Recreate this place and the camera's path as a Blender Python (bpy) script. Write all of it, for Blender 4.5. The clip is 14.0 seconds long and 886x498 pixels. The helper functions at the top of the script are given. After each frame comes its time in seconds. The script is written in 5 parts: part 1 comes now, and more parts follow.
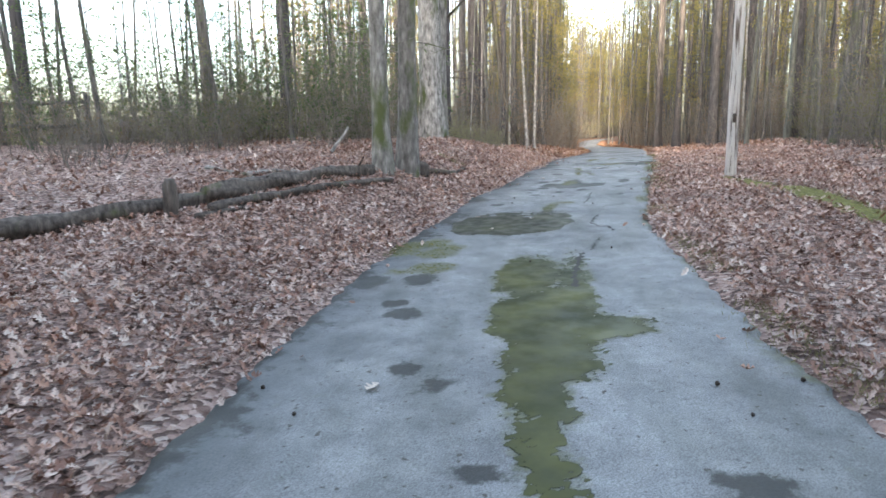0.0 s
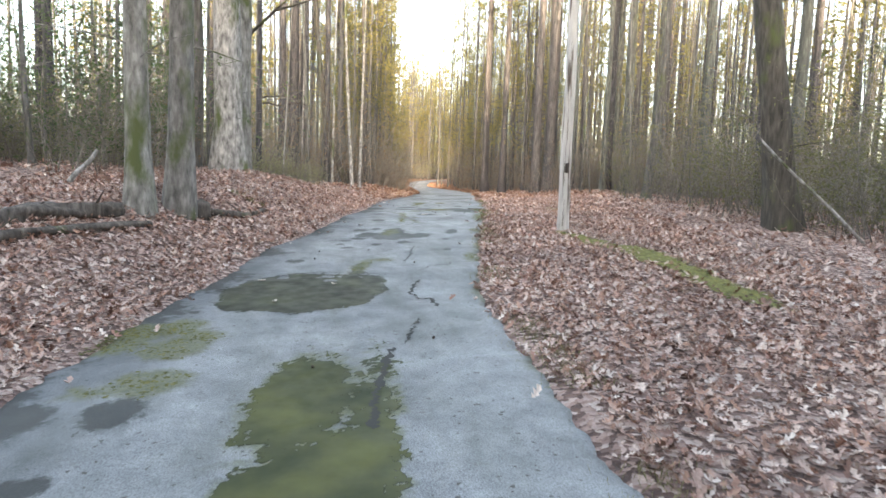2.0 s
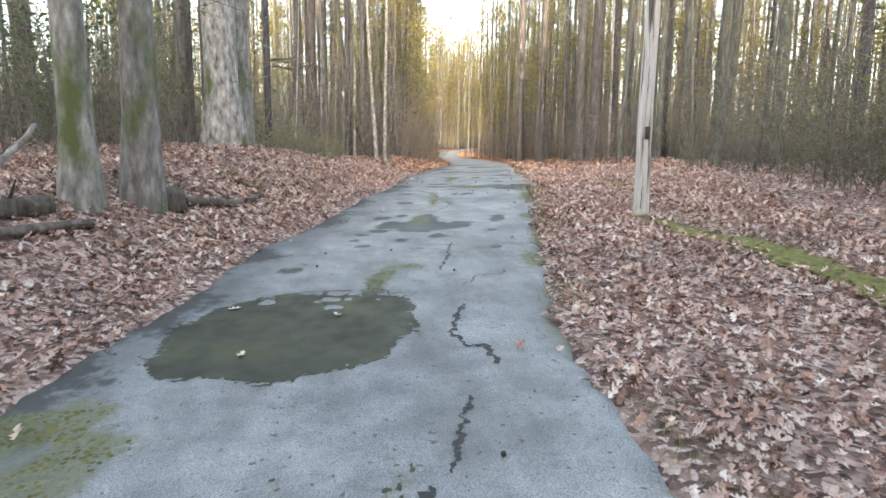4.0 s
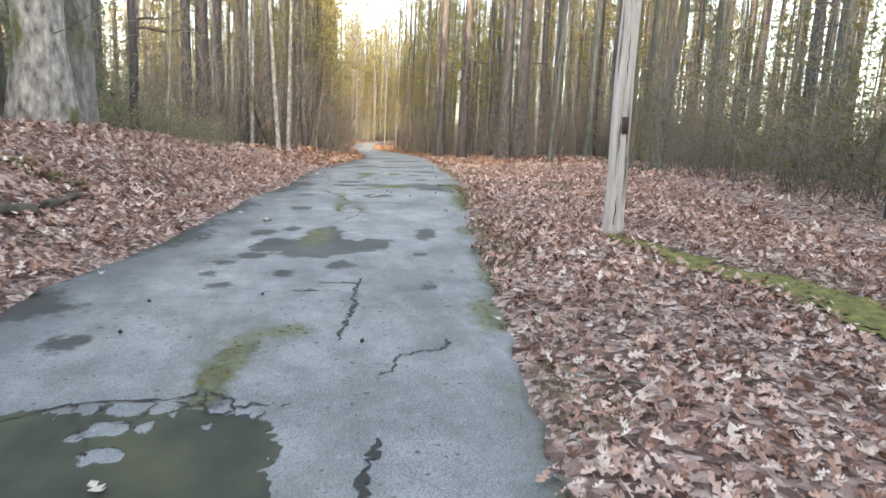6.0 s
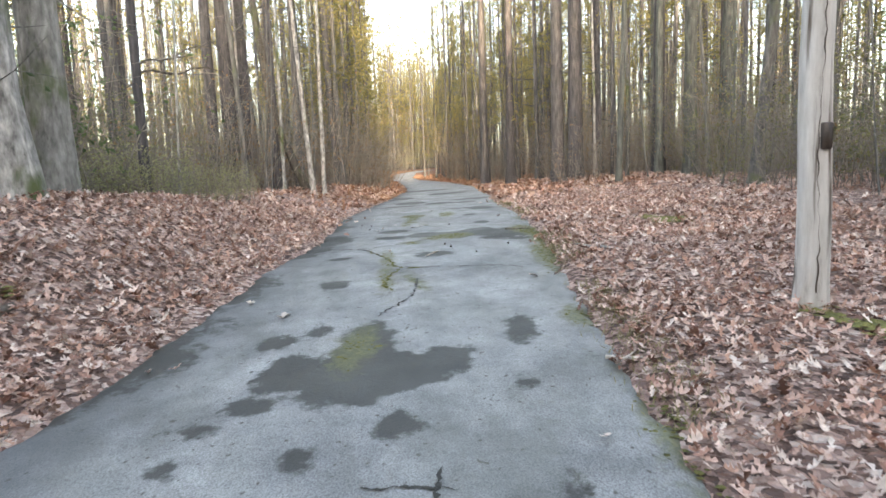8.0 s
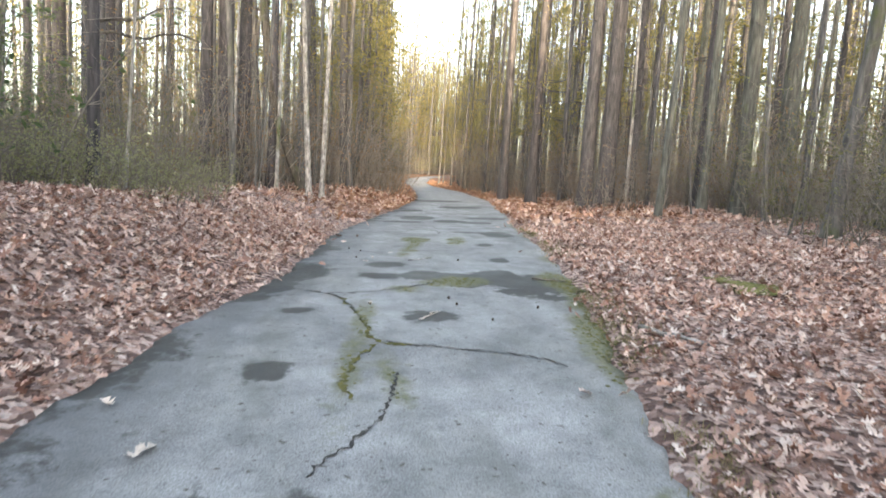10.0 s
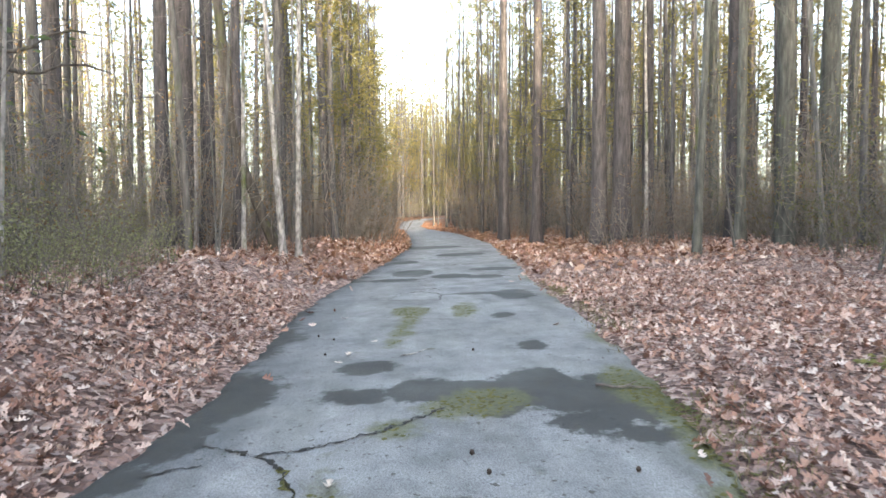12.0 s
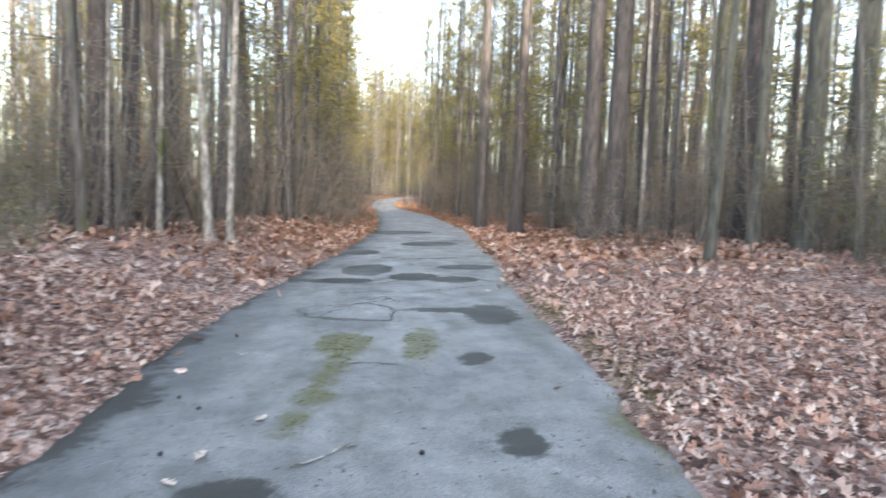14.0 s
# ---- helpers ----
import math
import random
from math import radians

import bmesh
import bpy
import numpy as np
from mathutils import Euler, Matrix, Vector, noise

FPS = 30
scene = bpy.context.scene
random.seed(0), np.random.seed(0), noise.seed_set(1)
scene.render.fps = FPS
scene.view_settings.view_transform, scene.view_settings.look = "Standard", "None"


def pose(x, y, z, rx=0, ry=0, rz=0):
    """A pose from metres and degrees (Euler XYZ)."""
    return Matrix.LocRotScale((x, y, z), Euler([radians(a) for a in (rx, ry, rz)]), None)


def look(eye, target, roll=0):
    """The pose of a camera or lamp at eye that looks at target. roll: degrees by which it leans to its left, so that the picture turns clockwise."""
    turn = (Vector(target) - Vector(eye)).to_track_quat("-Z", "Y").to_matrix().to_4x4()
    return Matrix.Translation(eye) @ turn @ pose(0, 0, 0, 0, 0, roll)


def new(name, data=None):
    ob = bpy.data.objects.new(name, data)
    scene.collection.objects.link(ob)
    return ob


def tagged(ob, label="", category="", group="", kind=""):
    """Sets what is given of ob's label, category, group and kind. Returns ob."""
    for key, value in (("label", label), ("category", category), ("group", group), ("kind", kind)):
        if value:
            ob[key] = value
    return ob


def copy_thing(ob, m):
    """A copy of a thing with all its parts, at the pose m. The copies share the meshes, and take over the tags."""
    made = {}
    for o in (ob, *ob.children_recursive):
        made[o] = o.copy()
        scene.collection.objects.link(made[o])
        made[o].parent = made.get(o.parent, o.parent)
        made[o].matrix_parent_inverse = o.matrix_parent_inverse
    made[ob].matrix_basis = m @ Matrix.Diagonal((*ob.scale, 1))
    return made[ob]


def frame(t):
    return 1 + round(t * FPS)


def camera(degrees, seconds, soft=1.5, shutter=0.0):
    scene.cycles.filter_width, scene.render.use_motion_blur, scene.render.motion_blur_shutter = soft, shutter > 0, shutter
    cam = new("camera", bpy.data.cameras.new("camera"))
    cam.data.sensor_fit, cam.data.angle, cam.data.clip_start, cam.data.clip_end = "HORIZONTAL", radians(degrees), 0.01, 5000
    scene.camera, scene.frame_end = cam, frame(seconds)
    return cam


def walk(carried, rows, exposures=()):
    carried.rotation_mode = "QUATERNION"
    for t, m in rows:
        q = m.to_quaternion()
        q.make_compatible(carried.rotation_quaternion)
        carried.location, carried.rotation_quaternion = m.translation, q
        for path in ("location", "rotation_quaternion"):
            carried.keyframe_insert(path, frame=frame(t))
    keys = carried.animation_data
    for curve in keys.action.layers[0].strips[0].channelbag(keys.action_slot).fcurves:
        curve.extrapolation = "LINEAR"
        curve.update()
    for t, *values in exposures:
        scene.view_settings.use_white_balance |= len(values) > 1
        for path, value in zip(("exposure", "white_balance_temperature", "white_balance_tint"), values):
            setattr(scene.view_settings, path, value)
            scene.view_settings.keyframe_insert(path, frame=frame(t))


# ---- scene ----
cam = camera(73.2, 14.0, soft=1.55, shutter=0.2)
PATH = [
    (0, (0.977, 0.674, 1.412), (0.795, 2.641, 1.099), -0.8),
    (0.5, (1.147, 1.196, 1.443), (1.092, 3.169, 1.123), 1.9),
    (1, (1.298, 1.837, 1.41), (1.638, 3.795, 1.19), -0.8),
    (1.5, (1.375, 2.267, 1.515), (1.783, 4.213, 1.305), 0.7),
    (2, (1.445, 2.922, 1.519), (1.818, 4.878, 1.332), 2.0),
    (2.5, (1.483, 3.46, 1.533), (1.777, 5.433, 1.385), 1.6),
    (3, (1.556, 4.047, 1.496), (1.746, 6.033, 1.36), 0.1),
    (3.2, (1.587, 4.323, 1.549), (1.827, 6.302, 1.378), -0.2),
    (5.3, (1.878, 6.787, 1.638), (2.189, 8.736, 1.313), 1.6),
    (5.5, (1.933, 7.055, 1.618), (2.327, 8.991, 1.31), 1.8),
    (6, (2.091, 7.711, 1.63), (2.643, 9.609, 1.327), 2.6),
    (6.5, (2.195, 8.257, 1.687), (2.814, 10.132, 1.37), 2.4),
    (7, (2.204, 8.792, 1.71), (2.604, 10.718, 1.349), 1.1),
    (7.5, (2.252, 9.431, 1.771), (2.644, 11.379, 1.539), -1.1),
    (7.7, (2.281, 9.679, 1.805), (2.69, 11.624, 1.583), -2.1),
    (9.8, (2.753, 11.882, 2.025), (3.105, 13.831, 1.743), 1.3),
    (10, (2.801, 12.154, 2.058), (3.184, 14.106, 1.851), 3.5),
    (10.5, (2.927, 12.787, 2.094), (3.343, 14.738, 1.947), 1.2),
    (11, (3.081, 13.383, 2.134), (3.576, 15.317, 2.013), 1.9),
    (11.5, (3.068, 13.867, 2.184), (3.439, 15.829, 2.067), 2.0),
    (12, (3.186, 14.485, 2.215), (3.575, 16.446, 2.142), -0.3),
    (12.5, (3.355, 15.098, 2.214), (3.493, 17.092, 2.14), 0.3),
    (13, (3.445, 15.639, 2.233), (3.559, 17.63, 2.081), 0.8),
    (13.5, (3.577, 16.044, 2.341), (3.603, 18.036, 2.169), 1.4),
    (14, (3.823, 16.672, 2.38), (4.296, 18.61, 2.239), 2.2),
]
EXPOSURES = [(0, 3.27, 6650, 10), (1.2, 3.43, 7000, 10), (2.5, 3.45, 7100, 10), (7.5, 3.36, 7100, 10), (11.5, 3.36, 6800, 10), (13.2, 3.1, 6350, 10), (14, 3.22, 6350, 10)]
walk(cam, [(t, look(eye, target, roll)) for t, eye, target, roll in PATH], EXPOSURES)

# ---- world, sun, exposure ----
SUN_AZIMUTH = 188.0     # degrees clockwise from the +y axis: behind the walker
SUN_HEIGHT = 10.0
world = bpy.data.worlds.new("evening_sky")
scene.world = world
world.use_nodes = True
wn = world.node_tree
sky = wn.nodes.new("ShaderNodeTexSky")
sky.sky_type = "NISHITA"
sky.sun_disc = False
sky.sun_elevation = radians(SUN_HEIGHT)
sky.sun_rotation = radians(SUN_AZIMUTH)
sky.air_density, sky.dust_density, sky.ozone_density = 1.0, 3.5, 1.0
haze = wn.nodes.new("ShaderNodeHueSaturation")
haze.inputs["Saturation"].default_value = 0.8
wn.links.new(sky.outputs[0], haze.inputs["Color"])
wn.links.new(haze.outputs[0], wn.nodes["Background"].inputs[0])
wn.nodes["Background"].inputs[1].default_value = 0.15
sun_data = bpy.data.lights.new("sun", "SUN")
sun_data.energy, sun_data.angle, sun_data.color = 1.5, radians(0.6), (1.0, 0.80, 0.55)
sun = new("sun", sun_data)
a, e = radians(SUN_AZIMUTH), radians(SUN_HEIGHT)
sun.matrix_world = look((0, 0, 30), (-math.sin(a) * math.cos(e) * 9, -math.cos(a) * math.cos(e) * 9, 30 - math.sin(e) * 9))


# ---- materials ----
def material(name, rough=0.8):
    m = bpy.data.materials.new(name)
    m.use_nodes = True
    b = m.node_tree.nodes["Principled BSDF"]
    b.inputs["Roughness"].default_value = rough
    return m, m.node_tree, b


def node(nt, kind, **values):
    n = nt.nodes.new(kind)
    for k, v in values.items():
        n.inputs[k.replace("_", " ")].default_value = v
    return n


def coords(nt, scale=(1, 1, 1)):
    g = nt.nodes.new("ShaderNodeNewGeometry")
    mp = nt.nodes.new("ShaderNodeMapping")
    mp.inputs["Scale"].default_value = scale
    nt.links.new(g.outputs["Position"], mp.inputs[0])
    return mp.outputs[0]


def object_coords(nt, scale=(1, 1, 1)):
    g = nt.nodes.new("ShaderNodeTexCoord")
    mp = nt.nodes.new("ShaderNodeMapping")
    mp.inputs["Scale"].default_value = scale
    nt.links.new(g.outputs["Object"], mp.inputs[0])
    return mp.outputs[0]


def noise_tex(nt, vec, scale, detail=4.0, rough=0.55):
    n = node(nt, "ShaderNodeTexNoise", Scale=scale, Detail=detail, Roughness=rough)
    nt.links.new(vec, n.inputs["Vector"])
    return n.outputs[0]


def ramp(nt, fac, stops):
    r = nt.nodes.new("ShaderNodeValToRGB")
    el = r.color_ramp.elements
    while len(el) < len(stops):
        el.new(0.5)
    for e_, (p, c) in zip(el, stops):
        e_.position, e_.color = p, (*c, 1)
    nt.links.new(fac, r.inputs[0])
    return r.outputs[0]


def mix(nt, fac, a_, b_, blend="MIX"):
    m = nt.nodes.new("ShaderNodeMix")
    m.data_type, m.blend_type = "RGBA", blend
    if isinstance(fac, float):
        m.inputs[0].default_value = fac
    else:
        nt.links.new(fac, m.inputs[0])
    for s, v in ((6, a_), (7, b_)):
        if isinstance(v, tuple):
            m.inputs[s].default_value = (*v, 1)
        else:
            nt.links.new(v, m.inputs[s])
    return m.outputs[2]


def bump(nt, b, height_out, strength, distance):
    n = node(nt, "ShaderNodeBump", Strength=strength, Distance=distance)
    nt.links.new(height_out, n.inputs["Height"])
    nt.links.new(n.outputs[0], b.inputs["Normal"])


def rim(nt, b, grain=18.0, hard=0.16):
    """Lets a thin sheet fade out, unevenly, at its rim."""
    at = nt.nodes.new("ShaderNodeAttribute")
    at.attribute_name = "body"
    n = noise_tex(nt, coords(nt), grain, 5, 0.65)
    add = nt.nodes.new("ShaderNodeMath")
    add.operation = "MULTIPLY_ADD"
    nt.links.new(n, add.inputs[0])
    add.inputs[1].default_value = 1.3
    nt.links.new(at.outputs["Fac"], add.inputs[2])
    r = node(nt, "ShaderNodeMapRange")
    r.inputs[1].default_value, r.inputs[2].default_value = 1.15 - hard, 1.15 + hard
    nt.links.new(add.outputs[0], r.inputs[0])
    nt.links.new(r.outputs[0], b.inputs["Alpha"])


def grey(v):
    return (v, v, v)


def attribute_mask(nt, name, grain, wobble, lo, hi):
    """An uneven mask from a value stored on the mesh."""
    at = nt.nodes.new("ShaderNodeAttribute")
    at.attribute_name = name
    add = nt.nodes.new("ShaderNodeMath")
    add.operation = "MULTIPLY_ADD"
    nt.links.new(noise_tex(nt, coords(nt), grain, 7, 0.68), add.inputs[0])
    add.inputs[1].default_value = wobble
    nt.links.new(at.outputs["Fac"], add.inputs[2])
    r = node(nt, "ShaderNodeMapRange")
    r.interpolation_type = "SMOOTHSTEP"
    r.inputs[1].default_value, r.inputs[2].default_value = lo + wobble * 0.5, hi + wobble * 0.5
    nt.links.new(add.outputs[0], r.inputs[0])
    return r.outputs[0]


def make_asphalt():
    m, nt, b = material("worn_asphalt", 0.62)
    v = coords(nt)
    base = ramp(nt, noise_tex(nt, v, 0.9, 6), [(0.3, (0.20, 0.21, 0.222)), (0.7, (0.335, 0.347, 0.36))])
    grit = ramp(nt, noise_tex(nt, v, 120, 2), [(0.35, grey(0.5)), (0.62, grey(1.25))])
    c = mix(nt, 0.8, base, grit, "MULTIPLY")
    streak = ramp(nt, noise_tex(nt, coords(nt, (1, 0.3, 1)), 2.6, 5), [(0.42, grey(0.0)), (0.72, grey(1.0))])
    c = mix(nt, streak, c, mix(nt, 0.6, c, (0.11, 0.12, 0.11)))
    worn = ramp(nt, noise_tex(nt, v, 3.6, 8, 0.7), [(0.36, grey(0.78)), (0.62, grey(1.08))])
    c = mix(nt, 0.9, c, worn, "MULTIPLY")
    specks = ramp(nt, noise_tex(nt, v, 22, 1), [(0.70, grey(0.0)), (0.74, grey(1.0))])
    c = mix(nt, specks, c, (0.09, 0.085, 0.08))
    # asphalt gets darker and bluer towards its left edge
    left_dark = attribute_mask(nt, "left_dark", 1.6, 0.7, 0.0, 1.0)
    c = mix(nt, left_dark, c, mix(nt, 0.62, c, (0.075, 0.085, 0.095)))
    damp = attribute_mask(nt, "damp", 7.0, 2.0, 0.2, 0.62)
    c = mix(nt, damp, c, mix(nt, 0.9, c, (0.04, 0.042, 0.04)))
    algae = attribute_mask(nt, "algae", 8.0, 2.0, 0.15, 0.95)
    green = ramp(nt, noise_tex(nt, v, 30, 5), [(0.3, (0.07, 0.078, 0.04)), (0.7, (0.155, 0.158, 0.07))])
    c = mix(nt, algae, c, mix(nt, 0.78, c, green))
    nt.links.new(c, b.inputs["Base Color"])
    nt.links.new(ramp(nt, noise_tex(nt, v, 1.3, 5), [(0.3, grey(0.5)), (0.7, grey(0.78))]), b.inputs["Roughness"])
    b.inputs["Specular IOR Level"].default_value = 0.35
    bump(nt, b, noise_tex(nt, v, 90, 3), 0.5, 0.006)
    return m


def make_litter():
    m, nt, b = material("leaf_litter", 0.85)
    v = coords(nt)
    vor = node(nt, "ShaderNodeTexVoronoi", Scale=23.0, Randomness=1.0)
    warp = nt.nodes.new("ShaderNodeVectorMath")
    warp.operation = "MULTIPLY_ADD"
    nz = node(nt, "ShaderNodeTexNoise", Scale=9.0, Detail=3.0)
    nt.links.new(v, nz.inputs["Vector"])
    nt.links.new(nz.outputs[1], warp.inputs[0])
    warp.inputs[1].default_value = (0.12, 0.12, 0.12)
    nt.links.new(v, warp.inputs[2])
    nt.links.new(warp.outputs[0], vor.inputs["Vector"])
    sep = nt.nodes.new("ShaderNodeSeparateColor")
    nt.links.new(vor.outputs["Color"], sep.inputs[0])
    c = ramp(nt, sep.outputs[0], [(0.0, (0.09, 0.055, 0.047)), (0.3, (0.18, 0.112, 0.095)), (0.6, (0.38, 0.255, 0.22)), (0.85, (0.52, 0.385, 0.34)), (1.0, (0.62, 0.51, 0.46))])
    straw = ramp(nt, noise_tex(nt, coords(nt, (1, 1, 1)), 40, 4), [(0.3, (0.13, 0.06, 0.032)), (0.7, (0.36, 0.19, 0.105))])
    c = mix(nt, attribute_mask(nt, "straw", 3.0, 0.8, 0.3, 0.8), c, straw)
    big = ramp(nt, noise_tex(nt, v, 0.35, 4), [(0.35, grey(0.75)), (0.7, grey(1.1))])
    c = mix(nt, 0.8, c, big, "MULTIPLY")
    nt.links.new(c, b.inputs["Base Color"])
    bump(nt, b, vor.outputs["Distance"], 0.9, 0.05)
    return m


def make_leaf(name, stops):
    m, nt, b = material(name, 0.62)
    g = nt.nodes.new("ShaderNodeNewGeometry")
    c = ramp(nt, g.outputs["Random Per Island"], stops)
    v = coords(nt)
    c = mix(nt, 0.6, c, ramp(nt, noise_tex(nt, v, 60, 2), [(0.3, grey(0.6)), (0.7, grey(1.15))]), "MULTIPLY")
    c = mix(nt, 0.8, c, ramp(nt, noise_tex(nt, v, 0.8, 5), [(0.34, (0.72, 0.72, 0.74)), (0.62, (1.08, 1.05, 1.03))]), "MULTIPLY")
    nt.links.new(c, b.inputs["Base Color"])
    return m


def make_foliage(name, dark, light, through_light=0.35):
    m, nt, b = material(name, 0.6)
    g = nt.nodes.new("ShaderNodeNewGeometry")
    c = ramp(nt, g.outputs["Random Per Island"], [(0.0, dark), (1.0, light)])
    nt.links.new(c, b.inputs["Base Color"])
    t = nt.nodes.new("ShaderNodeBsdfTranslucent")
    nt.links.new(mix(nt, 0.5, c, light), t.inputs[0])
    s = nt.nodes.new("ShaderNodeMixShader")
    s.inputs[0].default_value = through_light
    nt.links.new(b.outputs[0], s.inputs[1])
    nt.links.new(t.outputs[0], s.inputs[2])
    nt.links.new(s.outputs[0], nt.nodes["Material Output"].inputs[0])
    return m


def make_bark(name, dark, light, moss=0.0, plate=7.0, stretch=0.16):
    m, nt, b = material(name, 0.9)
    v = coords(nt, (1, 1, stretch))
    n = noise_tex(nt, v, plate * 2.2, 6, 0.65)
    vor = node(nt, "ShaderNodeTexVoronoi", Scale=plate * 2.0)
    nt.links.new(v, vor.inputs["Vector"])
    c = ramp(nt, n, [(0.3, dark), (0.68, light)])
    c = mix(nt, 0.6, c, ramp(nt, vor.outputs["Distance"], [(0.05, grey(1.15)), (0.6, grey(0.55))]), "MULTIPLY")
    info = nt.nodes.new("ShaderNodeObjectInfo")
    c = mix(nt, 0.45, c, ramp(nt, info.outputs["Random"], [(0.0, (0.6, 0.57, 0.58)), (0.5, (0.95, 0.95, 0.95)), (1.0, (1.2, 1.17, 1.12))]), "MULTIPLY")
    if moss > 0:
        k = ramp(nt, noise_tex(nt, coords(nt, (1, 1, 0.5)), 2.3, 5), [(0.62 - 0.25 * moss, grey(0.0)), (0.74 - 0.2 * moss, grey(1.0))])
        c = mix(nt, k, c, (0.10, 0.12, 0.045))
    nt.links.new(c, b.inputs["Base Color"])
    bump(nt, b, n, 0.8, 0.03)
    return m


def make_water(name, tints):
    m, nt, b = material(name, 0.4)
    v = coords(nt)
    c = ramp(nt, noise_tex(nt, v, 2.2, 5), list(zip((0.3, 0.5, 0.7), tints)))
    nt.links.new(c, b.inputs["Base Color"])
    b.inputs["IOR"].default_value = 1.33
    b.inputs["Specular IOR Level"].default_value = 0.14
    nt.links.new(ramp(nt, noise_tex(nt, v, 5, 4), [(0.4, grey(0.34)), (0.7, grey(0.62))]), b.inputs["Roughness"])
    bump(nt, b, noise_tex(nt, v, 30, 2), 0.04, 0.01)
    rim(nt, b, 14.0, 0.06)
    return m


def make_moss(name, k):
    m, nt, b = material(name, 0.95)
    v = coords(nt)
    c = ramp(nt, noise_tex(nt, v, 14, 5), [(0.3, (0.095 * k, 0.1 * k, 0.035 * k)), (0.55, (0.205 * k, 0.195 * k, 0.06 * k)), (0.75, (0.31 * k, 0.275 * k, 0.095 * k))])
    nt.links.new(c, b.inputs["Base Color"])
    bump(nt, b, noise_tex(nt, v, 70, 4), 0.9, 0.02)
    return m


def make_pole_wood():
    m, nt, b = material("weathered_pole_wood", 0.8)
    v = object_coords(nt, (1, 1, 0.14))
    n = noise_tex(nt, v, 15, 7, 0.7)
    c = ramp(nt, n, [(0.28, (0.27, 0.245, 0.225)), (0.42, (0.50, 0.475, 0.455)), (0.7, (0.68, 0.655, 0.635))])
    dark = ramp(nt, noise_tex(nt, object_coords(nt, (1, 1, 0.06)), 11, 5), [(0.54, grey(0.0)), (0.63, grey(1.0))])
    c = mix(nt, dark, c, (0.12, 0.09, 0.075))
    nt.links.new(c, b.inputs["Base Color"])
    bump(nt, b, n, 0.7, 0.01)
    return m


ASPHALT, LITTER, WATER, MOSS, POLE = make_asphalt(), make_litter(), make_water("green_puddle_water", ((0.045, 0.054, 0.032), (0.075, 0.082, 0.042), (0.115, 0.12, 0.05))), make_moss("thin_moss", 0.62), make_pole_wood()
GREY_WATER = make_water("grey_puddle_water", ((0.042, 0.046, 0.038), (0.062, 0.066, 0.052), (0.085, 0.09, 0.058)))
BANK_MOSS = make_moss("bank_moss", 0.9)
LEAVES = make_leaf("dry_oak_leaves", [(0.0, (0.15, 0.08, 0.06)), (0.2, (0.36, 0.20, 0.155)), (0.35, (0.50, 0.30, 0.22)), (0.55, (0.57, 0.40, 0.345)), (0.85, (0.69, 0.545, 0.475)), (1.0, (0.80, 0.71, 0.65))])
PINE_BARK = make_bark("pine_bark", (0.06, 0.06, 0.064), (0.185, 0.183, 0.188))
DARK_PINE_BARK = make_bark("dark_pine_bark", (0.05, 0.048, 0.053), (0.145, 0.138, 0.148))
GREENISH_BARK = make_bark("greenish_grey_bark", (0.075, 0.08, 0.074), (0.21, 0.22, 0.2), 0.1)
GREY_BARK = make_bark("grey_bark", (0.085, 0.083, 0.08), (0.25, 0.245, 0.235), 0.22)
PALE_BARK = make_bark("pale_bark", (0.11, 0.105, 0.10), (0.66, 0.64, 0.62), 0.3, 6.0, 0.4)
MOSSY_BARK = make_bark("mossy_bark", (0.12, 0.115, 0.105), (0.47, 0.455, 0.43), 0.34, 5.5, 0.35)
TWIG = make_bark("twig_bark", (0.15, 0.138, 0.122), (0.38, 0.35, 0.31))
DEAD_WOOD = make_bark("rotten_wood", (0.04, 0.033, 0.03), (0.25, 0.215, 0.19), 0.06)
DARK_BARK = make_bark("dark_bark", (0.045, 0.04, 0.036), (0.16, 0.145, 0.125), 0.3)
FISSURE = make_leaf("dark_fissure", [(0.0, (0.012, 0.012, 0.011)), (1.0, (0.03, 0.029, 0.026))])
PALE_LEAF = make_leaf("pale_dry_leaf", [(0.0, (0.55, 0.48, 0.42)), (1.0, (0.7, 0.64, 0.58))])
RUST_LEAVES = make_leaf("rusty_pine_straw", [(0.0, (0.16, 0.07, 0.04)), (0.5, (0.36, 0.19, 0.115)), (1.0, (0.55, 0.38, 0.28))])
CONE = make_leaf("dark_seed_husk", [(0.0, (0.04, 0.03, 0.025)), (1.0, (0.07, 0.05, 0.04))])
GRASS = make_foliage("dry_grass", (0.15, 0.145, 0.06), (0.34, 0.30, 0.16), 0.3)
NEEDLES = make_foliage("pine_needles", (0.075, 0.08, 0.033), (0.265, 0.235, 0.085), 0.45)
HOLLY = make_foliage("holly_leaves", (0.05, 0.085, 0.035), (0.13, 0.18, 0.075), 0.3)
BRAMBLE = make_foliage("bramble_leaves", (0.17, 0.19, 0.085), (0.40, 0.39, 0.22), 0.35)
YELLOW_GREEN = make_foliage("yellow_green_leaves", (0.10, 0.112, 0.05), (0.23, 0.23, 0.105), 0.35)
BROWN_LEAVES = make_foliage("clinging_brown_leaves", (0.13, 0.075, 0.035), (0.30, 0.19, 0.09), 0.35)


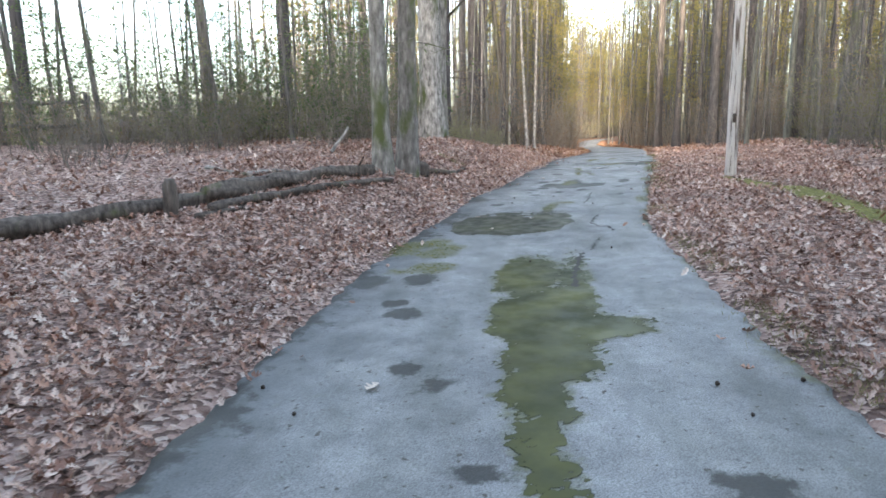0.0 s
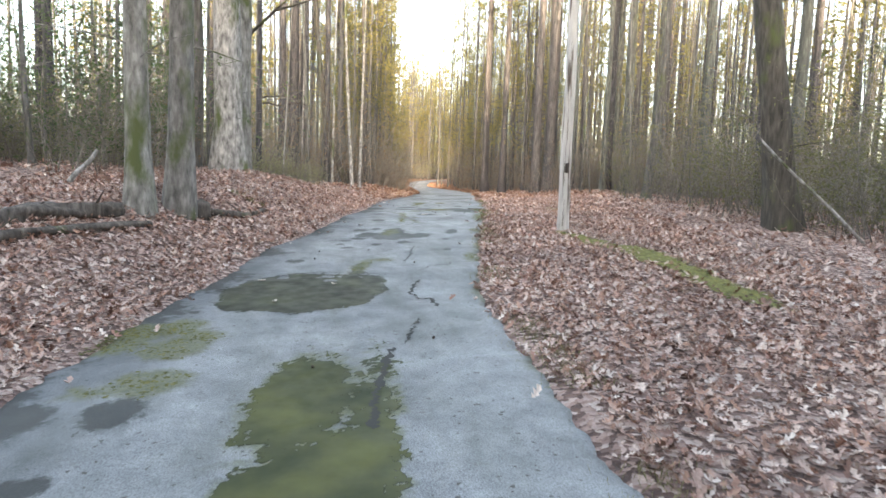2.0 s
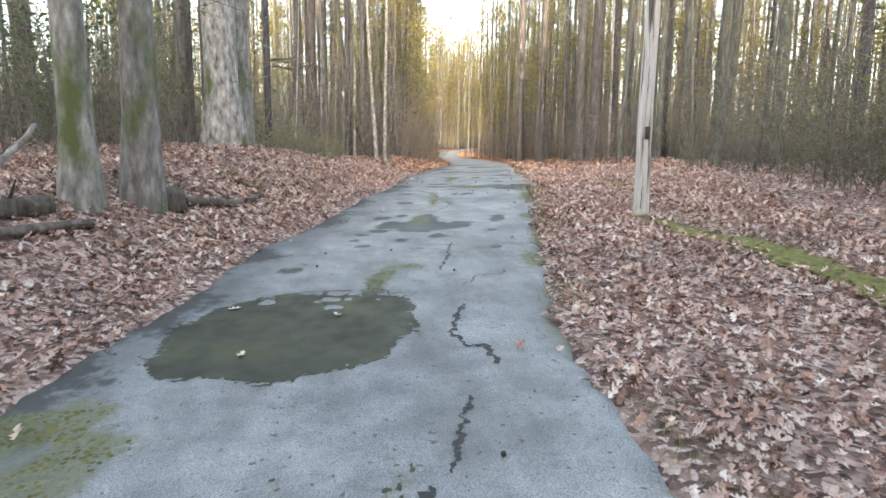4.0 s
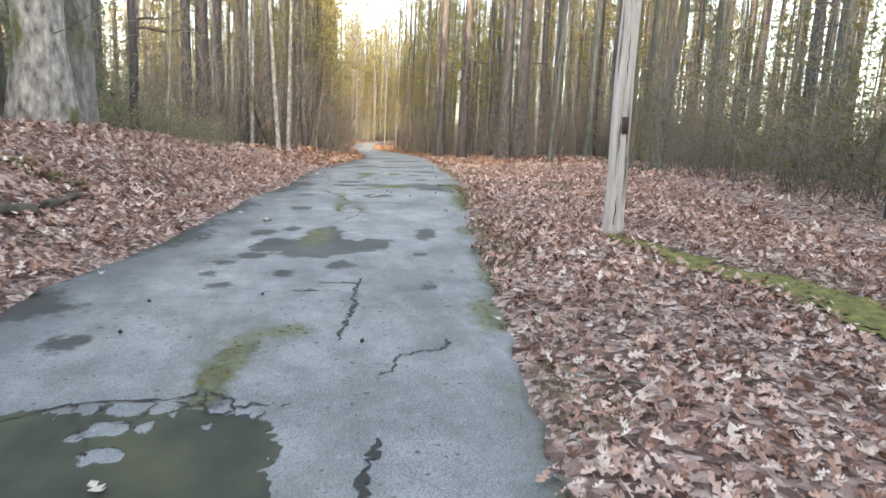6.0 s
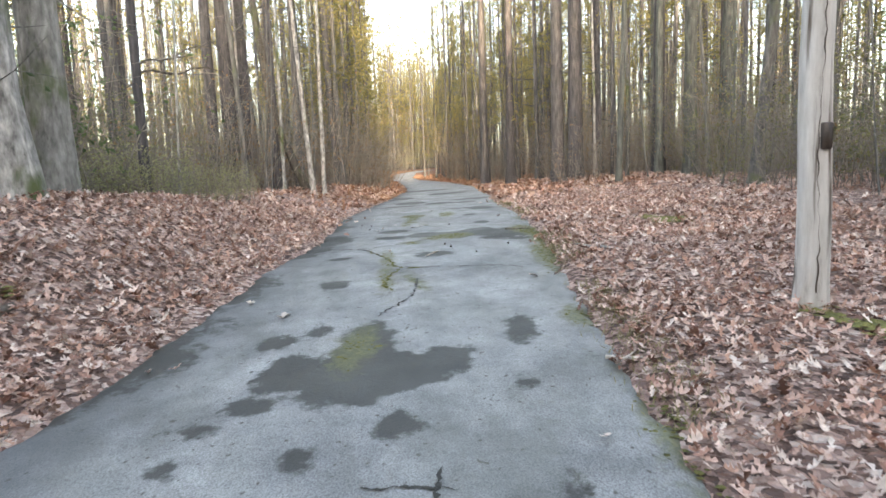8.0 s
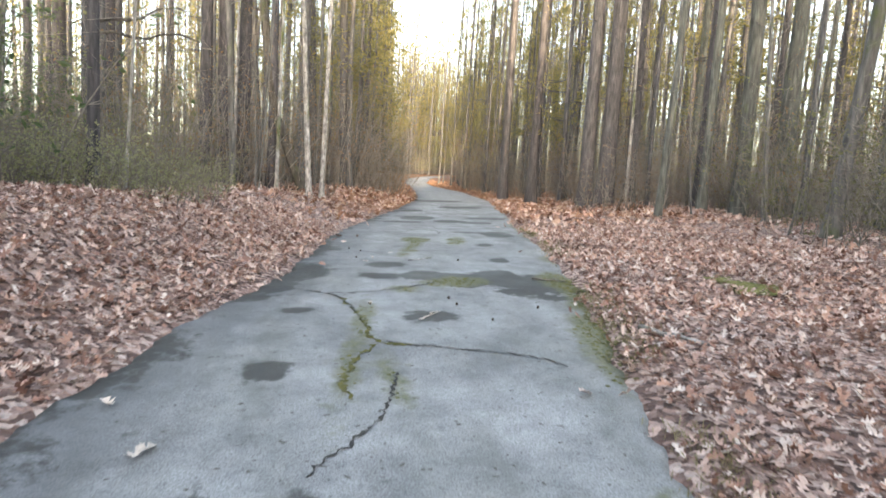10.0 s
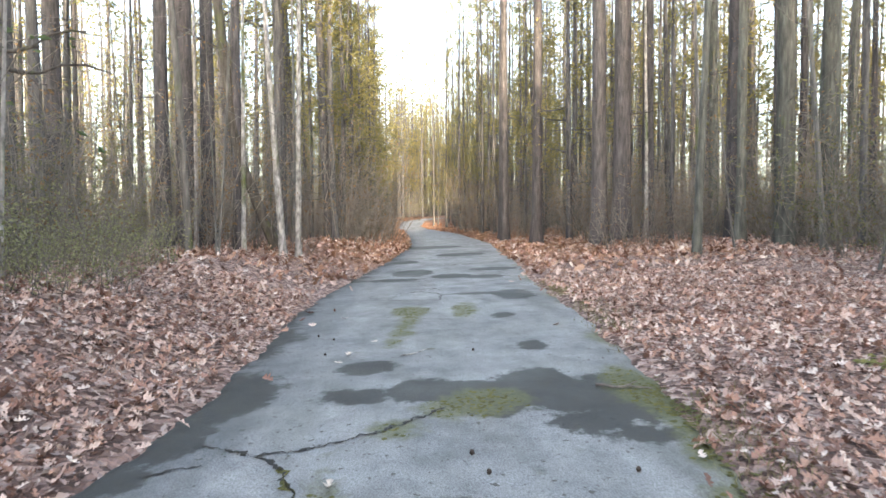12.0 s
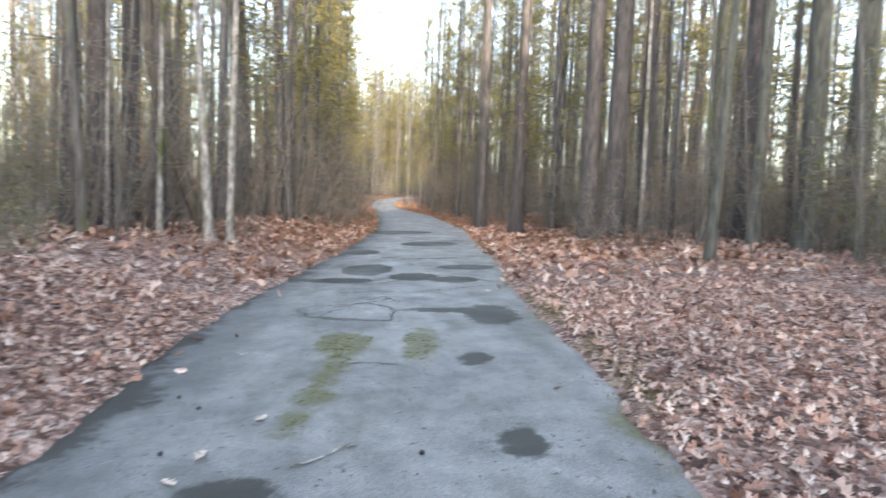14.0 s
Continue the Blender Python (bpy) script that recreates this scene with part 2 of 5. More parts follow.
# ---- mesh tools ----
class Geo:
    """Collects vertices and faces of one mesh."""

    def __init__(self):
        self.v, self.f = [], []

    def tube(self, pts, radii, sides=6, cap=True, wob=0.0):
        base = len(self.v)
        pts = [Vector(p) for p in pts]
        up = Vector((0.31, 0.95, 0.05))
        for i, (p, r) in enumerate(zip(pts, radii)):
            d = (pts[min(i + 1, len(pts) - 1)] - pts[max(i - 1, 0)]).normalized()
            u = d.cross(up)
            u = u.normalized() if u.length > 0.05 else d.cross(Vector((1, 0, 0))).normalized()
            w = d.cross(u)
            for k in range(sides):
                a_ = 2 * math.pi * k / sides
                rr = r * (1 + (wob * (noise.noise(Vector((p.x * 3 + math.cos(a_) * 1.4, p.y * 3 + math.sin(a_) * 1.4, p.z * 0.8))) + 0.5 * noise.noise(Vector((p.x * 7 + math.cos(a_) * 4, p.y * 7 + math.sin(a_) * 4, p.z * 3)))) if wob else 0))
                self.v.append(tuple(p + u * (math.cos(a_) * rr) + w * (math.sin(a_) * rr)))
        for i in range(len(pts) - 1):
            for k in range(sides):
                a0, a1 = base + i * sides + k, base + i * sides + (k + 1) % sides
                self.f.append((a0, a1, a1 + sides, a0 + sides))
        if cap:
            self.f.append(tuple(base + k for k in range(sides))[::-1])
            self.f.append(tuple(base + (len(pts) - 1) * sides + k for k in range(sides)))

    def blade(self, p, d, side, length, width):
        """A thin pointed leaf or needle tuft, folded along its middle."""
        b = len(self.v)
        p, d, side = Vector(p), Vector(d), Vector(side)
        n = d.cross(side) * (width * 0.35)
        m_ = p + d * (length * 0.5)
        self.v += [tuple(p), tuple(m_ + side * width * 0.5 + n), tuple(p + d * length), tuple(m_ - side * width * 0.5 + n)]
        self.f += [(b, b + 1, b + 2), (b, b + 2, b + 3)]

    def mesh(self, name, mat, smooth=True):
        me = bpy.data.meshes.new(name)
        me.from_pydata(self.v, [], self.f)
        me.materials.append(mat)
        if smooth:
            me.polygons.foreach_set("use_smooth", [True] * len(me.polygons))
        me.update()
        return me


def part(name, geo, mat, parent=None, label="", smooth=True):
    ob = new(name, geo.mesh(name, mat, smooth))
    ob.parent = parent
    return tagged(ob, label)


def mesh_np(name, verts, faces, mat, smooth=False):
    """A mesh object from arrays of vertices and equal-sided faces."""
    me = bpy.data.meshes.new(name)
    verts, faces = np.asarray(verts, dtype=np.float32), np.asarray(faces, dtype=np.int32)
    n, k = faces.shape
    me.vertices.add(len(verts))
    me.vertices.foreach_set("co", verts.ravel())
    me.loops.add(n * k)
    me.loops.foreach_set("vertex_index", faces.ravel())
    me.polygons.add(n)
    me.polygons.foreach_set("loop_start", np.arange(n, dtype=np.int32) * k)
    me.polygons.foreach_set("use_smooth", np.full(n, smooth))
    me.materials.append(mat)
    me.update(calc_edges=True)
    me.validate()
    return new(name, me)


def grid_faces(nx, ny):
    i = np.arange(nx - 1)[None, :] + nx * np.arange(ny - 1)[:, None]
    return np.stack([i, i + 1, i + 1 + nx, i + nx], -1).reshape(-1, 4)


def fuzz(x, y, s, seed=0.0):
    """Cheap smooth noise in -1..1 on arrays."""
    return (np.sin(x * s * 1.7 + y * s * 0.9 + seed * 3.1 + 1.9 * np.sin(y * s * 0.63 + seed)) + np.sin(y * s * 2.1 - x * s * 0.7 + seed * 1.3 + 1.7 * np.sin(x * s * 0.81 - seed))
            + 0.6 * np.sin((x * 1.31 + y * 2.37) * s * 1.9 + seed * 2.2)) / 2.6


# ---- lie of the land ----
LAND_Y = np.array([-400, -20, 0, 2.5, 5, 7.5, 10, 12.5, 15, 17.5, 20, 22.5, 25, 35, 50, 70, 78, 85, 92, 100, 140, 900.0])
LAND_Z = np.array([-1.5, -0.1, 0.03, 0.03, 0.085, 0.22, 0.42, 0.64, 0.86, 1.03, 1.14, 1.19, 1.23, 1.43, 1.64, 2.0, 2.4, 2.95, 3.45, 3.9, 4.6, 5.2])
_ty = np.arange(-60, 160, 0.25)
_w = np.hanning(15) / np.hanning(15).sum()
_tz = np.convolve(np.pad(np.interp(_ty, LAND_Y, LAND_Z), 7, "edge"), _w, "valid")
LEFT_Y = np.array([-60, -20, 0, 3, 5, 7, 8.2, 9.3, 10.6, 12.5, 13.9, 15, 17, 18.7, 20.5, 22, 24, 27, 31, 38, 46, 58, 66, 75, 85, 92, 97, 104])
LEFT_X = np.array([-3.5, -1.3, -0.85, -0.73, -0.70, -0.58, -0.38, -0.20, 0.14, 0.44, 1.02, 1.32, 1.76, 2.3, 2.6, 2.75, 3.1, 3.85, 4.9, 6.4, 7.6, 9.0, 9.9, 10.4, 12.2, 16.0, 24.0, 60.0])
RIGHT_Y = np.array([-60, -20, 0, 3.5, 5, 7, 8.2, 9.3, 10.6, 12.8, 14.7, 17.1, 19, 20.9, 22.8, 25, 26.3, 31.4, 38, 44, 53, 66, 75, 85, 90, 95, 101])
RIGHT_X = np.array([0.4, 2.4, 2.75, 2.81, 2.85, 3.02, 3.06, 3.14, 3.42, 3.98, 4.5, 5.17, 5.65, 6.1, 6.45, 6.9, 7.3, 8.45, 9.9, 10.75, 12.0, 12.6, 13.0, 15.0, 18.0, 25.0, 60.0])


def left_edge(y):
    return np.interp(y, LEFT_Y, LEFT_X)


def right_edge(y):
    return np.interp(y, RIGHT_Y, RIGHT_X)


def step(v, a_, b_):
    t_ = np.clip((np.asarray(v) - a_) / (b_ - a_), 0, 1)
    return t_ * t_ * (3 - 2 * t_)


def road_z(x, y):
    """Height of the drive, which falls a little towards its left side."""
    y = np.asarray(y, float)
    z = np.where((y > -59) & (y < 158), np.interp(y, _ty, _tz), np.interp(y, LAND_Y, LAND_Z))
    across = np.asarray(x, float) - (left_edge(y) + right_edge(y)) / 2
    return z + 0.04 * np.clip(across, -2.2, 4.0)


def land(x, y):
    """Height of the forest floor: a low leafy bank on the left, nearly flat on the right."""
    x, y = np.asarray(x, float), np.asarray(y, float)
    dl, dr = left_edge(y) - x, x - right_edge(y)
    off = np.maximum(dl, dr)
    z = road_z(x, y)
    z = z + step(dl, 0.0, 2.3) * np.interp(y, [0, 6, 9, 12, 17, 20, 26, 40, 60], [0.10, 0.22, 0.45, 0.82, 0.92, 0.62, 0.5, 0.35, 0.2])
    z = z + step(dr, 1.0, 6.0) * np.interp(y, [0, 18, 28, 60], [0.05, 0.12, 0.35, 0.3])
    z = z + step(off, 0.4, 3.0) * (0.05 * fuzz(x, y, 0.8) + 0.03 * fuzz(x, y, 2.3, 4.0))
    z = z + 0.012 * step(off, 0.0, 0.15)
    return z - 0.07 * step(-off, -0.02, 0.15)


xs = np.unique(np.concatenate([np.linspace(-600, -40, 12), np.linspace(-40, -12, 29), np.arange(-12, 18, 0.2), np.linspace(18, 45, 28), np.linspace(45, 600, 12)]))
ys = np.unique(np.concatenate([np.linspace(-600, -20, 12), np.linspace(-20, -2, 25), np.arange(-2, 32, 0.2), np.linspace(32, 90, 90), np.linspace(90, 700, 14)]))
X, Y = np.meshgrid(xs, ys)
ground = mesh_np("ground", np.stack([X, Y, land(X, Y)], -1).reshape(-1, 3), grid_faces(len(xs), len(ys)), LITTER, True)
off = np.maximum(left_edge(Y) - X, X - right_edge(Y))
ground.data.attributes.new("straw", "FLOAT", "POINT").data.foreach_set("value", (step(Y, 22, 36) * (1 - step(off, 3.0, 9.0))).astype(np.float32).ravel())
tagged(ground, "forest floor of brown leaf litter", "ground", kind="structure")


# places of puddles, damp spots and moss: ovals of x, y, two radii and a turn
PUDDLE_NEAR = [(1.27, 6.74, 0.29, 0.76, -8), (1.67, 5.92, 0.15, 1.27, -6), (1.33, 5.38, 0.39, 0.65, -4), (1.82, 5.09, 0.31, 0.21, -5), (1.33, 4.56, 0.28, 0.47, -3), (1.2, 3.96, 0.17, 0.46, -2), (1.19, 3.47, 0.09, 0.35, -3), (1.21, 3.1, 0.09, 0.18, 0)]
PUDDLE_LONG = [(1.17, 9.67, 0.8, 0.82, -12), (0.74, 9.31, 0.41, 0.38, -12), (1.64, 9.78, 0.41, 0.62, -12), (1.86, 10.02, 0.2, 0.36, -13)]
PUDDLE_MID = [(2.56, 13.78, 0.19, 0.54, -14), (2.12, 13.61, 0.18, 0.27, -11), (1.92, 13.25, 0.1, 0.09, -11), (2.46, 13.37, 0.24, 0.28, -13), (2.79, 13.46, 0.27, 0.26, -13), (3.1, 13.55, 0.14, 0.21, -10)]
BAND = [(3.38, 18.59, 0.22, 0.14, -12), (3.88, 18.57, 0.27, 0.22, -10), (4.24, 18.31, 0.3, 0.34, -10), (4.65, 18.48, 0.27, 0.34, -10), (4.71, 18.11, 0.21, 0.21, -11), (5.12, 18.09, 0.3, 0.43, -9), (4.69, 17.7, 0.19, 0.15, -9), (4.94, 17.44, 0.19, 0.08, -9)]
BAND_LEFT = [(2.43, 18.86, 0.37, 0.46, -11), (2.27, 18.15, 0.23, 0.33, -10), (2.13, 17.63, 0.17, 0.14, -10)]
FAR_DAMP = [(5.0, 26.99, 0.39, 0.71, -13), (6.78, 26.98, 0.46, 0.34, -13), (4.44, 25.74, 0.43, 0.25, -13), (5.88, 22.77, 0.25, 0.49, -13), (5.52, 23.08, 0.44, 0.13, -14), (6.17, 25.47, 0.35, 0.31, -12), (7.11, 37.19, 1.17, 1.02, -13), (7.22, 32.13, 0.67, 0.73, -12), (5.22, 30.16, 0.38, 0.53, -12), (5.61, 25.93, 0.36, 0.4, -13)]
SPOTS = [(0.38, 4.32, 0.08, 0.09, -4), (0.6, 4.07, 0.07, 0.09, 0), (0.18, 5.56, 0.13, 0.15, -5), (-0.37, 6.65, 0.19, 0.23, -8), (0.18, 6.69, 0.15, 0.18, -8), (2.02, 2.98, 0.14, 0.09, 2), (0.06, 5.86, 0.11, 0.09, -5), (0.88, 3.08, 0.11, 0.06, 0)]
SPOTS_MID = [(3.69, 13.91, 0.09, 0.24, -16), (2.01, 14.23, 0.11, 0.11, -10), (2.3, 14.41, 0.06, 0.09, -14), (1.69, 13.03, 0.06, 0.07, -10), (1.61, 12.71, 0.07, 0.07, -12), (1.72, 12.38, 0.06, 0.08, -14), (2.19, 12.62, 0.06, 0.09, -14), (2.65, 12.78, 0.1, 0.12, -9), (3.26, 12.03, 0.04, 0.07, -8), (0.98, 11.38, 0.11, 0.1, -13), (3.42, 13.04, 0.05, 0.06, -17), (2.46, 15.8, 0.13, 0.15, -7)]
TRAIL_DAMP = [(1.9, 11.05, 0.07, 0.14, -25), (1.83, 10.8, 0.07, 0.18, -8), (1.78, 10.55, 0.08, 0.14, -8)]
SPOTS_FAR = [(2.58, 17.16, 0.09, 0.07, -10), (3.52, 19.29, 0.19, 0.18, -10), (3.67, 16.89, 0.2, 0.13, -10), (5.01, 19.54, 0.11, 0.16, -9), (5.21, 21.13, 0.1, 0.16, -15)]
MOSS_EDGE = [(-0.42, 8.09, 0.35, 0.27, -10), (-0.2, 8.35, 0.25, 0.22, -10), (0.18, 8.47, 0.17, 0.21, -10), (0.36, 8.19, 0.2, 0.13, -10), (0.23, 7.87, 0.22, 0.22, -10)]
MOSS_LEFT = [(0.27, 7.17, 0.23, 0.22, -9), (-0.1, 7.04, 0.12, 0.09, -10)]
MOSS_MID = [(2.54, 13.95, 0.12, 0.32, -14)]
MOSS_TRAIL = [(2.17, 11.34, 0.12, 0.08, -12), (1.94, 11.2, 0.09, 0.1, -13), (1.85, 10.94, 0.07, 0.16, -12), (1.8, 10.65, 0.06, 0.2, -12)]
MOSS_BAND = [(4.21, 18.23, 0.26, 0.24, -9), (3.57, 17.91, 0.14, 0.11, -10), (3.94, 18.14, 0.17, 0.14, -10)]
MOSS_VERGE = [(3.9, 12.3, 0.14, 0.37, -15), (3.5, 11.38, 0.1, 0.26, -14), (4.81, 16.05, 0.16, 0.62, -13), (4.18, 14.0, 0.08, 0.18, -11)]
MOSS_VERGE_FAR = [(5.27, 18.21, 0.18, 0.4, -10), (5.28, 17.7, 0.16, 0.37, -11), (5.12, 17.12, 0.13, 0.3, -9), (4.95, 16.67, 0.12, 0.19, -9), (4.8, 16.28, 0.11, 0.23, -8)]
MOSS_FAR = [(4.23, 21.86, 0.22, 0.36, -12), (4.1, 21.11, 0.08, 0.43, -14), (3.94, 20.48, 0.1, 0.12, -11), (3.82, 20.11, 0.06, 0.13, -14)]
MOSS_SQUARE = [(4.89, 21.73, 0.13, 0.48, -13)]
MOSS_HOOK = [(2.96, 15.8, 0.05, 0.38, -6), (3.23, 15.52, 0.03, 0.18, 0), (3.12, 16.88, 0.06, 0.36, -5)]
MOSS_STRIP = [(5.7, 13.0, 0.14, 0.5, 4), (5.83, 12.3, 0.2, 0.6, 6), (5.95, 11.5, 0.24, 0.7, 3), (5.97, 10.6, 0.27, 0.8, 0), (5.98, 9.6, 0.26, 0.8, -2), (5.93, 8.7, 0.2, 0.6, 0), (7.2, 17.7, 0.25, 0.5, 0)]
DAMPS = [BAND, BAND_LEFT, FAR_DAMP, SPOTS, SPOTS_MID, TRAIL_DAMP, SPOTS_FAR]
MOSSES = [MOSS_EDGE, MOSS_LEFT, MOSS_MID, MOSS_TRAIL, MOSS_BAND, MOSS_VERGE, MOSS_VERGE_FAR, MOSS_FAR, MOSS_SQUARE, MOSS_HOOK]


def blob_field(blobs, gx, gy, ragged):
    """Positive inside the merged ovals, negative outside, with a ragged zero line."""
    field = np.full(np.shape(gx), -9.0)
    for cx, cy, rx, ry, ang in blobs:
        ca, sa = math.cos(radians(ang)), math.sin(radians(ang))
        u, v = (gx - cx) * ca + (gy - cy) * sa, -(gx - cx) * sa + (gy - cy) * ca
        q = (1.08 - np.sqrt((u / rx) ** 2 + (v / ry) ** 2)) * min(rx, ry) / 0.15
        field = np.log(np.exp(np.maximum(field, -60) * 5) + np.exp(np.maximum(q, -60) * 5) + 1e-300) / 5
    s = blobs[0][0]
    big = 0.5 + 0.8 * min(1.0, max(max(o[2], o[3]) for o in blobs))
    return field + ragged * big * (0.5 * fuzz(gx, gy, 5.0, s) + 0.45 * fuzz(gx, gy, 13.0, s + 2) + 0.3 * fuzz(gx, gy, 31.0, s))


def build_road():
    ry = np.concatenate([np.arange(-20, 1, 0.25), np.arange(1, 30, 0.05), np.arange(30, 45, 0.15), np.arange(45, 99, 0.5)])
    cols = np.linspace(0, 1, 67)
    el = left_edge(ry) + 0.05 * fuzz(ry * 0 + 3, ry, 3.0) + 0.03 * fuzz(ry * 0, ry, 9.0, 2)
    er = right_edge(ry) + 0.05 * fuzz(ry * 0 + 9, ry, 3.0) + 0.03 * fuzz(ry * 0, ry, 9.0, 5)
    U, V = np.meshgrid(cols, np.arange(len(ry)))
    x = el[V] * (1 - U) + er[V] * U
    y = ry[V]
    z = road_z(x, y) - 0.08 * (np.abs(U - 0.5) * 2) ** 60
    road = mesh_np("road", np.stack([x, y, z], -1).reshape(-1, 3), grid_faces(len(cols), len(ry)), ASPHALT, True)
    damp, algae = np.full(x.shape, -9.0), np.full(x.shape, -9.0)
    for group in DAMPS:
        for o in ([group] if group in (BAND, BAND_LEFT) else [[q] for q in group]):
            damp = np.maximum(damp, blob_field(o, x, y, 0.3))
    damp = np.maximum(damp, blob_field(PUDDLE_MID, x, y, 0.3))
    rim_l, rim_r = x - el[V], er[V] - x
    damp = np.maximum(damp, 0.15 - rim_l * 1.6 + 0.5 * fuzz(x, y, 1.7, 6.0))
    for group in MOSSES + [PUDDLE_NEAR]:
        algae = np.maximum(algae, blob_field(group, x, y, 0.3) + 0.15)
    algae = np.maximum(algae, 0.05 - rim_r * 3.0 + 0.6 * fuzz(x, y, 1.3, 3.0))
    for name, field in (("damp", damp), ("algae", algae), ("left_dark", 0.55 - rim_l * 1.05)):
        road.data.attributes.new(name, "FLOAT", "POINT").data.foreach_set("value", np.clip(0.5 + field, 0, 1).astype(np.float32).ravel())
    return tagged(road, "narrow worn grey asphalt drive, damp and cracked", "road", kind="structure")


road = build_road()


# ---- trees ----
rng = random.Random(7)


def trunk_path(h, lean, bend, n=12):
    ax, ay, ph = rng.uniform(-1, 1) * lean, rng.uniform(-1, 1) * lean, rng.uniform(0, 6)
    return [Vector((ax * h * (i / n) + bend * math.sin(ph + 3.5 * i / n), ay * h * (i / n) + bend * math.cos(ph + 3.1 * i / n), h * (i / n) ** 1.25)) - Vector((bend * math.sin(ph), bend * math.cos(ph), 0)) for i in range(n + 1)]


def trunk_radii(r, n=12, flare=0.35):
    return [r * (1 - 0.85 * (i / n) ** 1.35) + (flare * r if i == 0 else 0) for i in range(n + 1)]


def along(pts, f):
    k = f * (len(pts) - 1)
    i = min(int(k), len(pts) - 2)
    return pts[i].lerp(pts[i + 1], k - i)


def limb(geo, start, direction, length, r, rise, n=4, sides=4):
    pts, p, d = [start], start.copy(), direction.normalized()
    for i in range(n):
        d = (d + Vector((rng.uniform(-.25, .25), rng.uniform(-.25, .25), rise + rng.uniform(-.15, .15)))).normalized()
        p = p + d * (length / n)
        pts.append(p.copy())
    geo.tube(pts, [r * (1 - 0.8 * i / n) for i in range(n + 1)], sides, cap=False)
    return pts


def rand_dir(flat=0.6):
    a_ = rng.uniform(0, 2 * math.pi)
    return Vector((math.cos(a_), math.sin(a_), rng.uniform(-flat, flat))).normalized()


def clump(geo, p, size, count, blade_l, blade_w):
    for _ in range(count):
        d = rand_dir(0.9)
        q = p + d * (size * rng.random() ** 0.6)
        d2 = (d + rand_dir(1.0)).normalized()
        s = d2.cross(rand_dir(1.0))
        if s.length < 0.1:
            continue
        geo.blade(q, d2, s.normalized(), blade_l * rng.uniform(.6, 1.3), blade_w * rng.uniform(.6, 1.3))


def tree(name, h, r, bark, leaf, crown_from, limbs, limb_len, per_limb, blade_size, lean=0.02, bend=0.12, label="", crown_label="", dead_stubs=6, rise=0.08, category="tree"):
    """A tree thing: tapered trunk with stubs and limbs, and a crown of many small leaf tufts along the limbs."""
    root = new(name)
    root.empty_display_size = 0.3
    pts = trunk_path(h, lean, bend)
    t_, g, c = Geo(), Geo(), Geo()
    radii = trunk_radii(r)
    t_.tube([pts[0] - Vector((0, 0, 0.5))] + pts, [radii[0] * 1.15] + radii, 11, wob=0.22)
    for _ in range(dead_stubs):
        f = rng.uniform(0.1, crown_from)
        snag = limb(g, along(pts, f), rand_dir(0.3), rng.uniform(0.4, 2.0), min(0.018, r * 0.10), 0.02, 3, 3)
        for q in snag[1:3]:
            limb(g, q, rand_dir(0.5), rng.uniform(0.2, 0.7), 0.006, 0.0, 2, 3)
    for i in range(limbs):
        f = crown_from + (0.98 - crown_from) * (i + rng.random()) / limbs
        ln = limb_len * (1.15 - 0.8 * (f - crown_from) / (1 - crown_from)) * rng.uniform(.6, 1.2)
        lp = limb(g, along(pts, f), rand_dir(0.3), ln, r * 0.22 * (1.1 - f), rise, 4, 3)
        for k in (2, 3, 4):
            q = lp[k]
            if rng.random() < 0.45:
                q = limb(g, lp[k - 1], rand_dir(0.6), ln * 0.35, r * 0.07, rise, 2, 3)[-1]
            if leaf is None:
                limb(g, q, rand_dir(0.5), ln * 0.3, 0.009, rise, 2, 3)
                if r > 0.1:
                    limb(g, q, rand_dir(0.5), ln * 0.3, 0.009, rise, 2, 3)
            else:
                clump(c, lp[k], ln * 0.26, per_limb, blade_size, blade_size * 0.31)
                clump(c, q, ln * 0.22, per_limb // 2, blade_size, blade_size * 0.31)
    part("trunk", t_, bark, root)
    tagged(part("branchwork", g, GREY_BARK if bark is PALE_BARK else bark, root), kind="stuff")
    if leaf is not None:
        part("crown", c, leaf, root, crown_label, smooth=False)
    return tagged(root, label, category, "forest trees")


def shrub(name, h, spread, stems, mat, leaf=None, leaves=0, leaf_size=0.06, label=""):
    root = new(name)
    root.empty_display_size = 0.2
    g, c = Geo(), Geo()
    for _ in range(stems):
        b = Vector((rng.uniform(-1, 1) * spread * 0.7, rng.uniform(-1, 1) * spread * 0.7, -0.1))
        d = Vector((b.x * 0.4 / spread + rng.uniform(-.35, .35), b.y * 0.4 / spread + rng.uniform(-.35, .35), 1))
        lp = limb(g, b, d, h * rng.uniform(.45, 1.1), 0.011 * rng.uniform(.6, 1.6), 0.05, 4, 3)
        for k in range(1, 5):
            for _ in range(2):
                tw = limb(g, lp[k], rand_dir(0.8) + Vector((0, 0, .5)), h * rng.uniform(.15, .32), 0.0055, 0.05, 1, 3)
                if leaf is not None and leaves:
                    for _ in range(leaves):
                        clump(c, tw[rng.randint(0, 1)], 0.12, 2, leaf_size, leaf_size * 0.55)
    tagged(part("branchwork", g, mat, root), kind="stuff")
    if leaf is not None and leaves:
        part("foliage", c, leaf, root, smooth=False)
    return tagged(root, label, "shrub", "undergrowth")


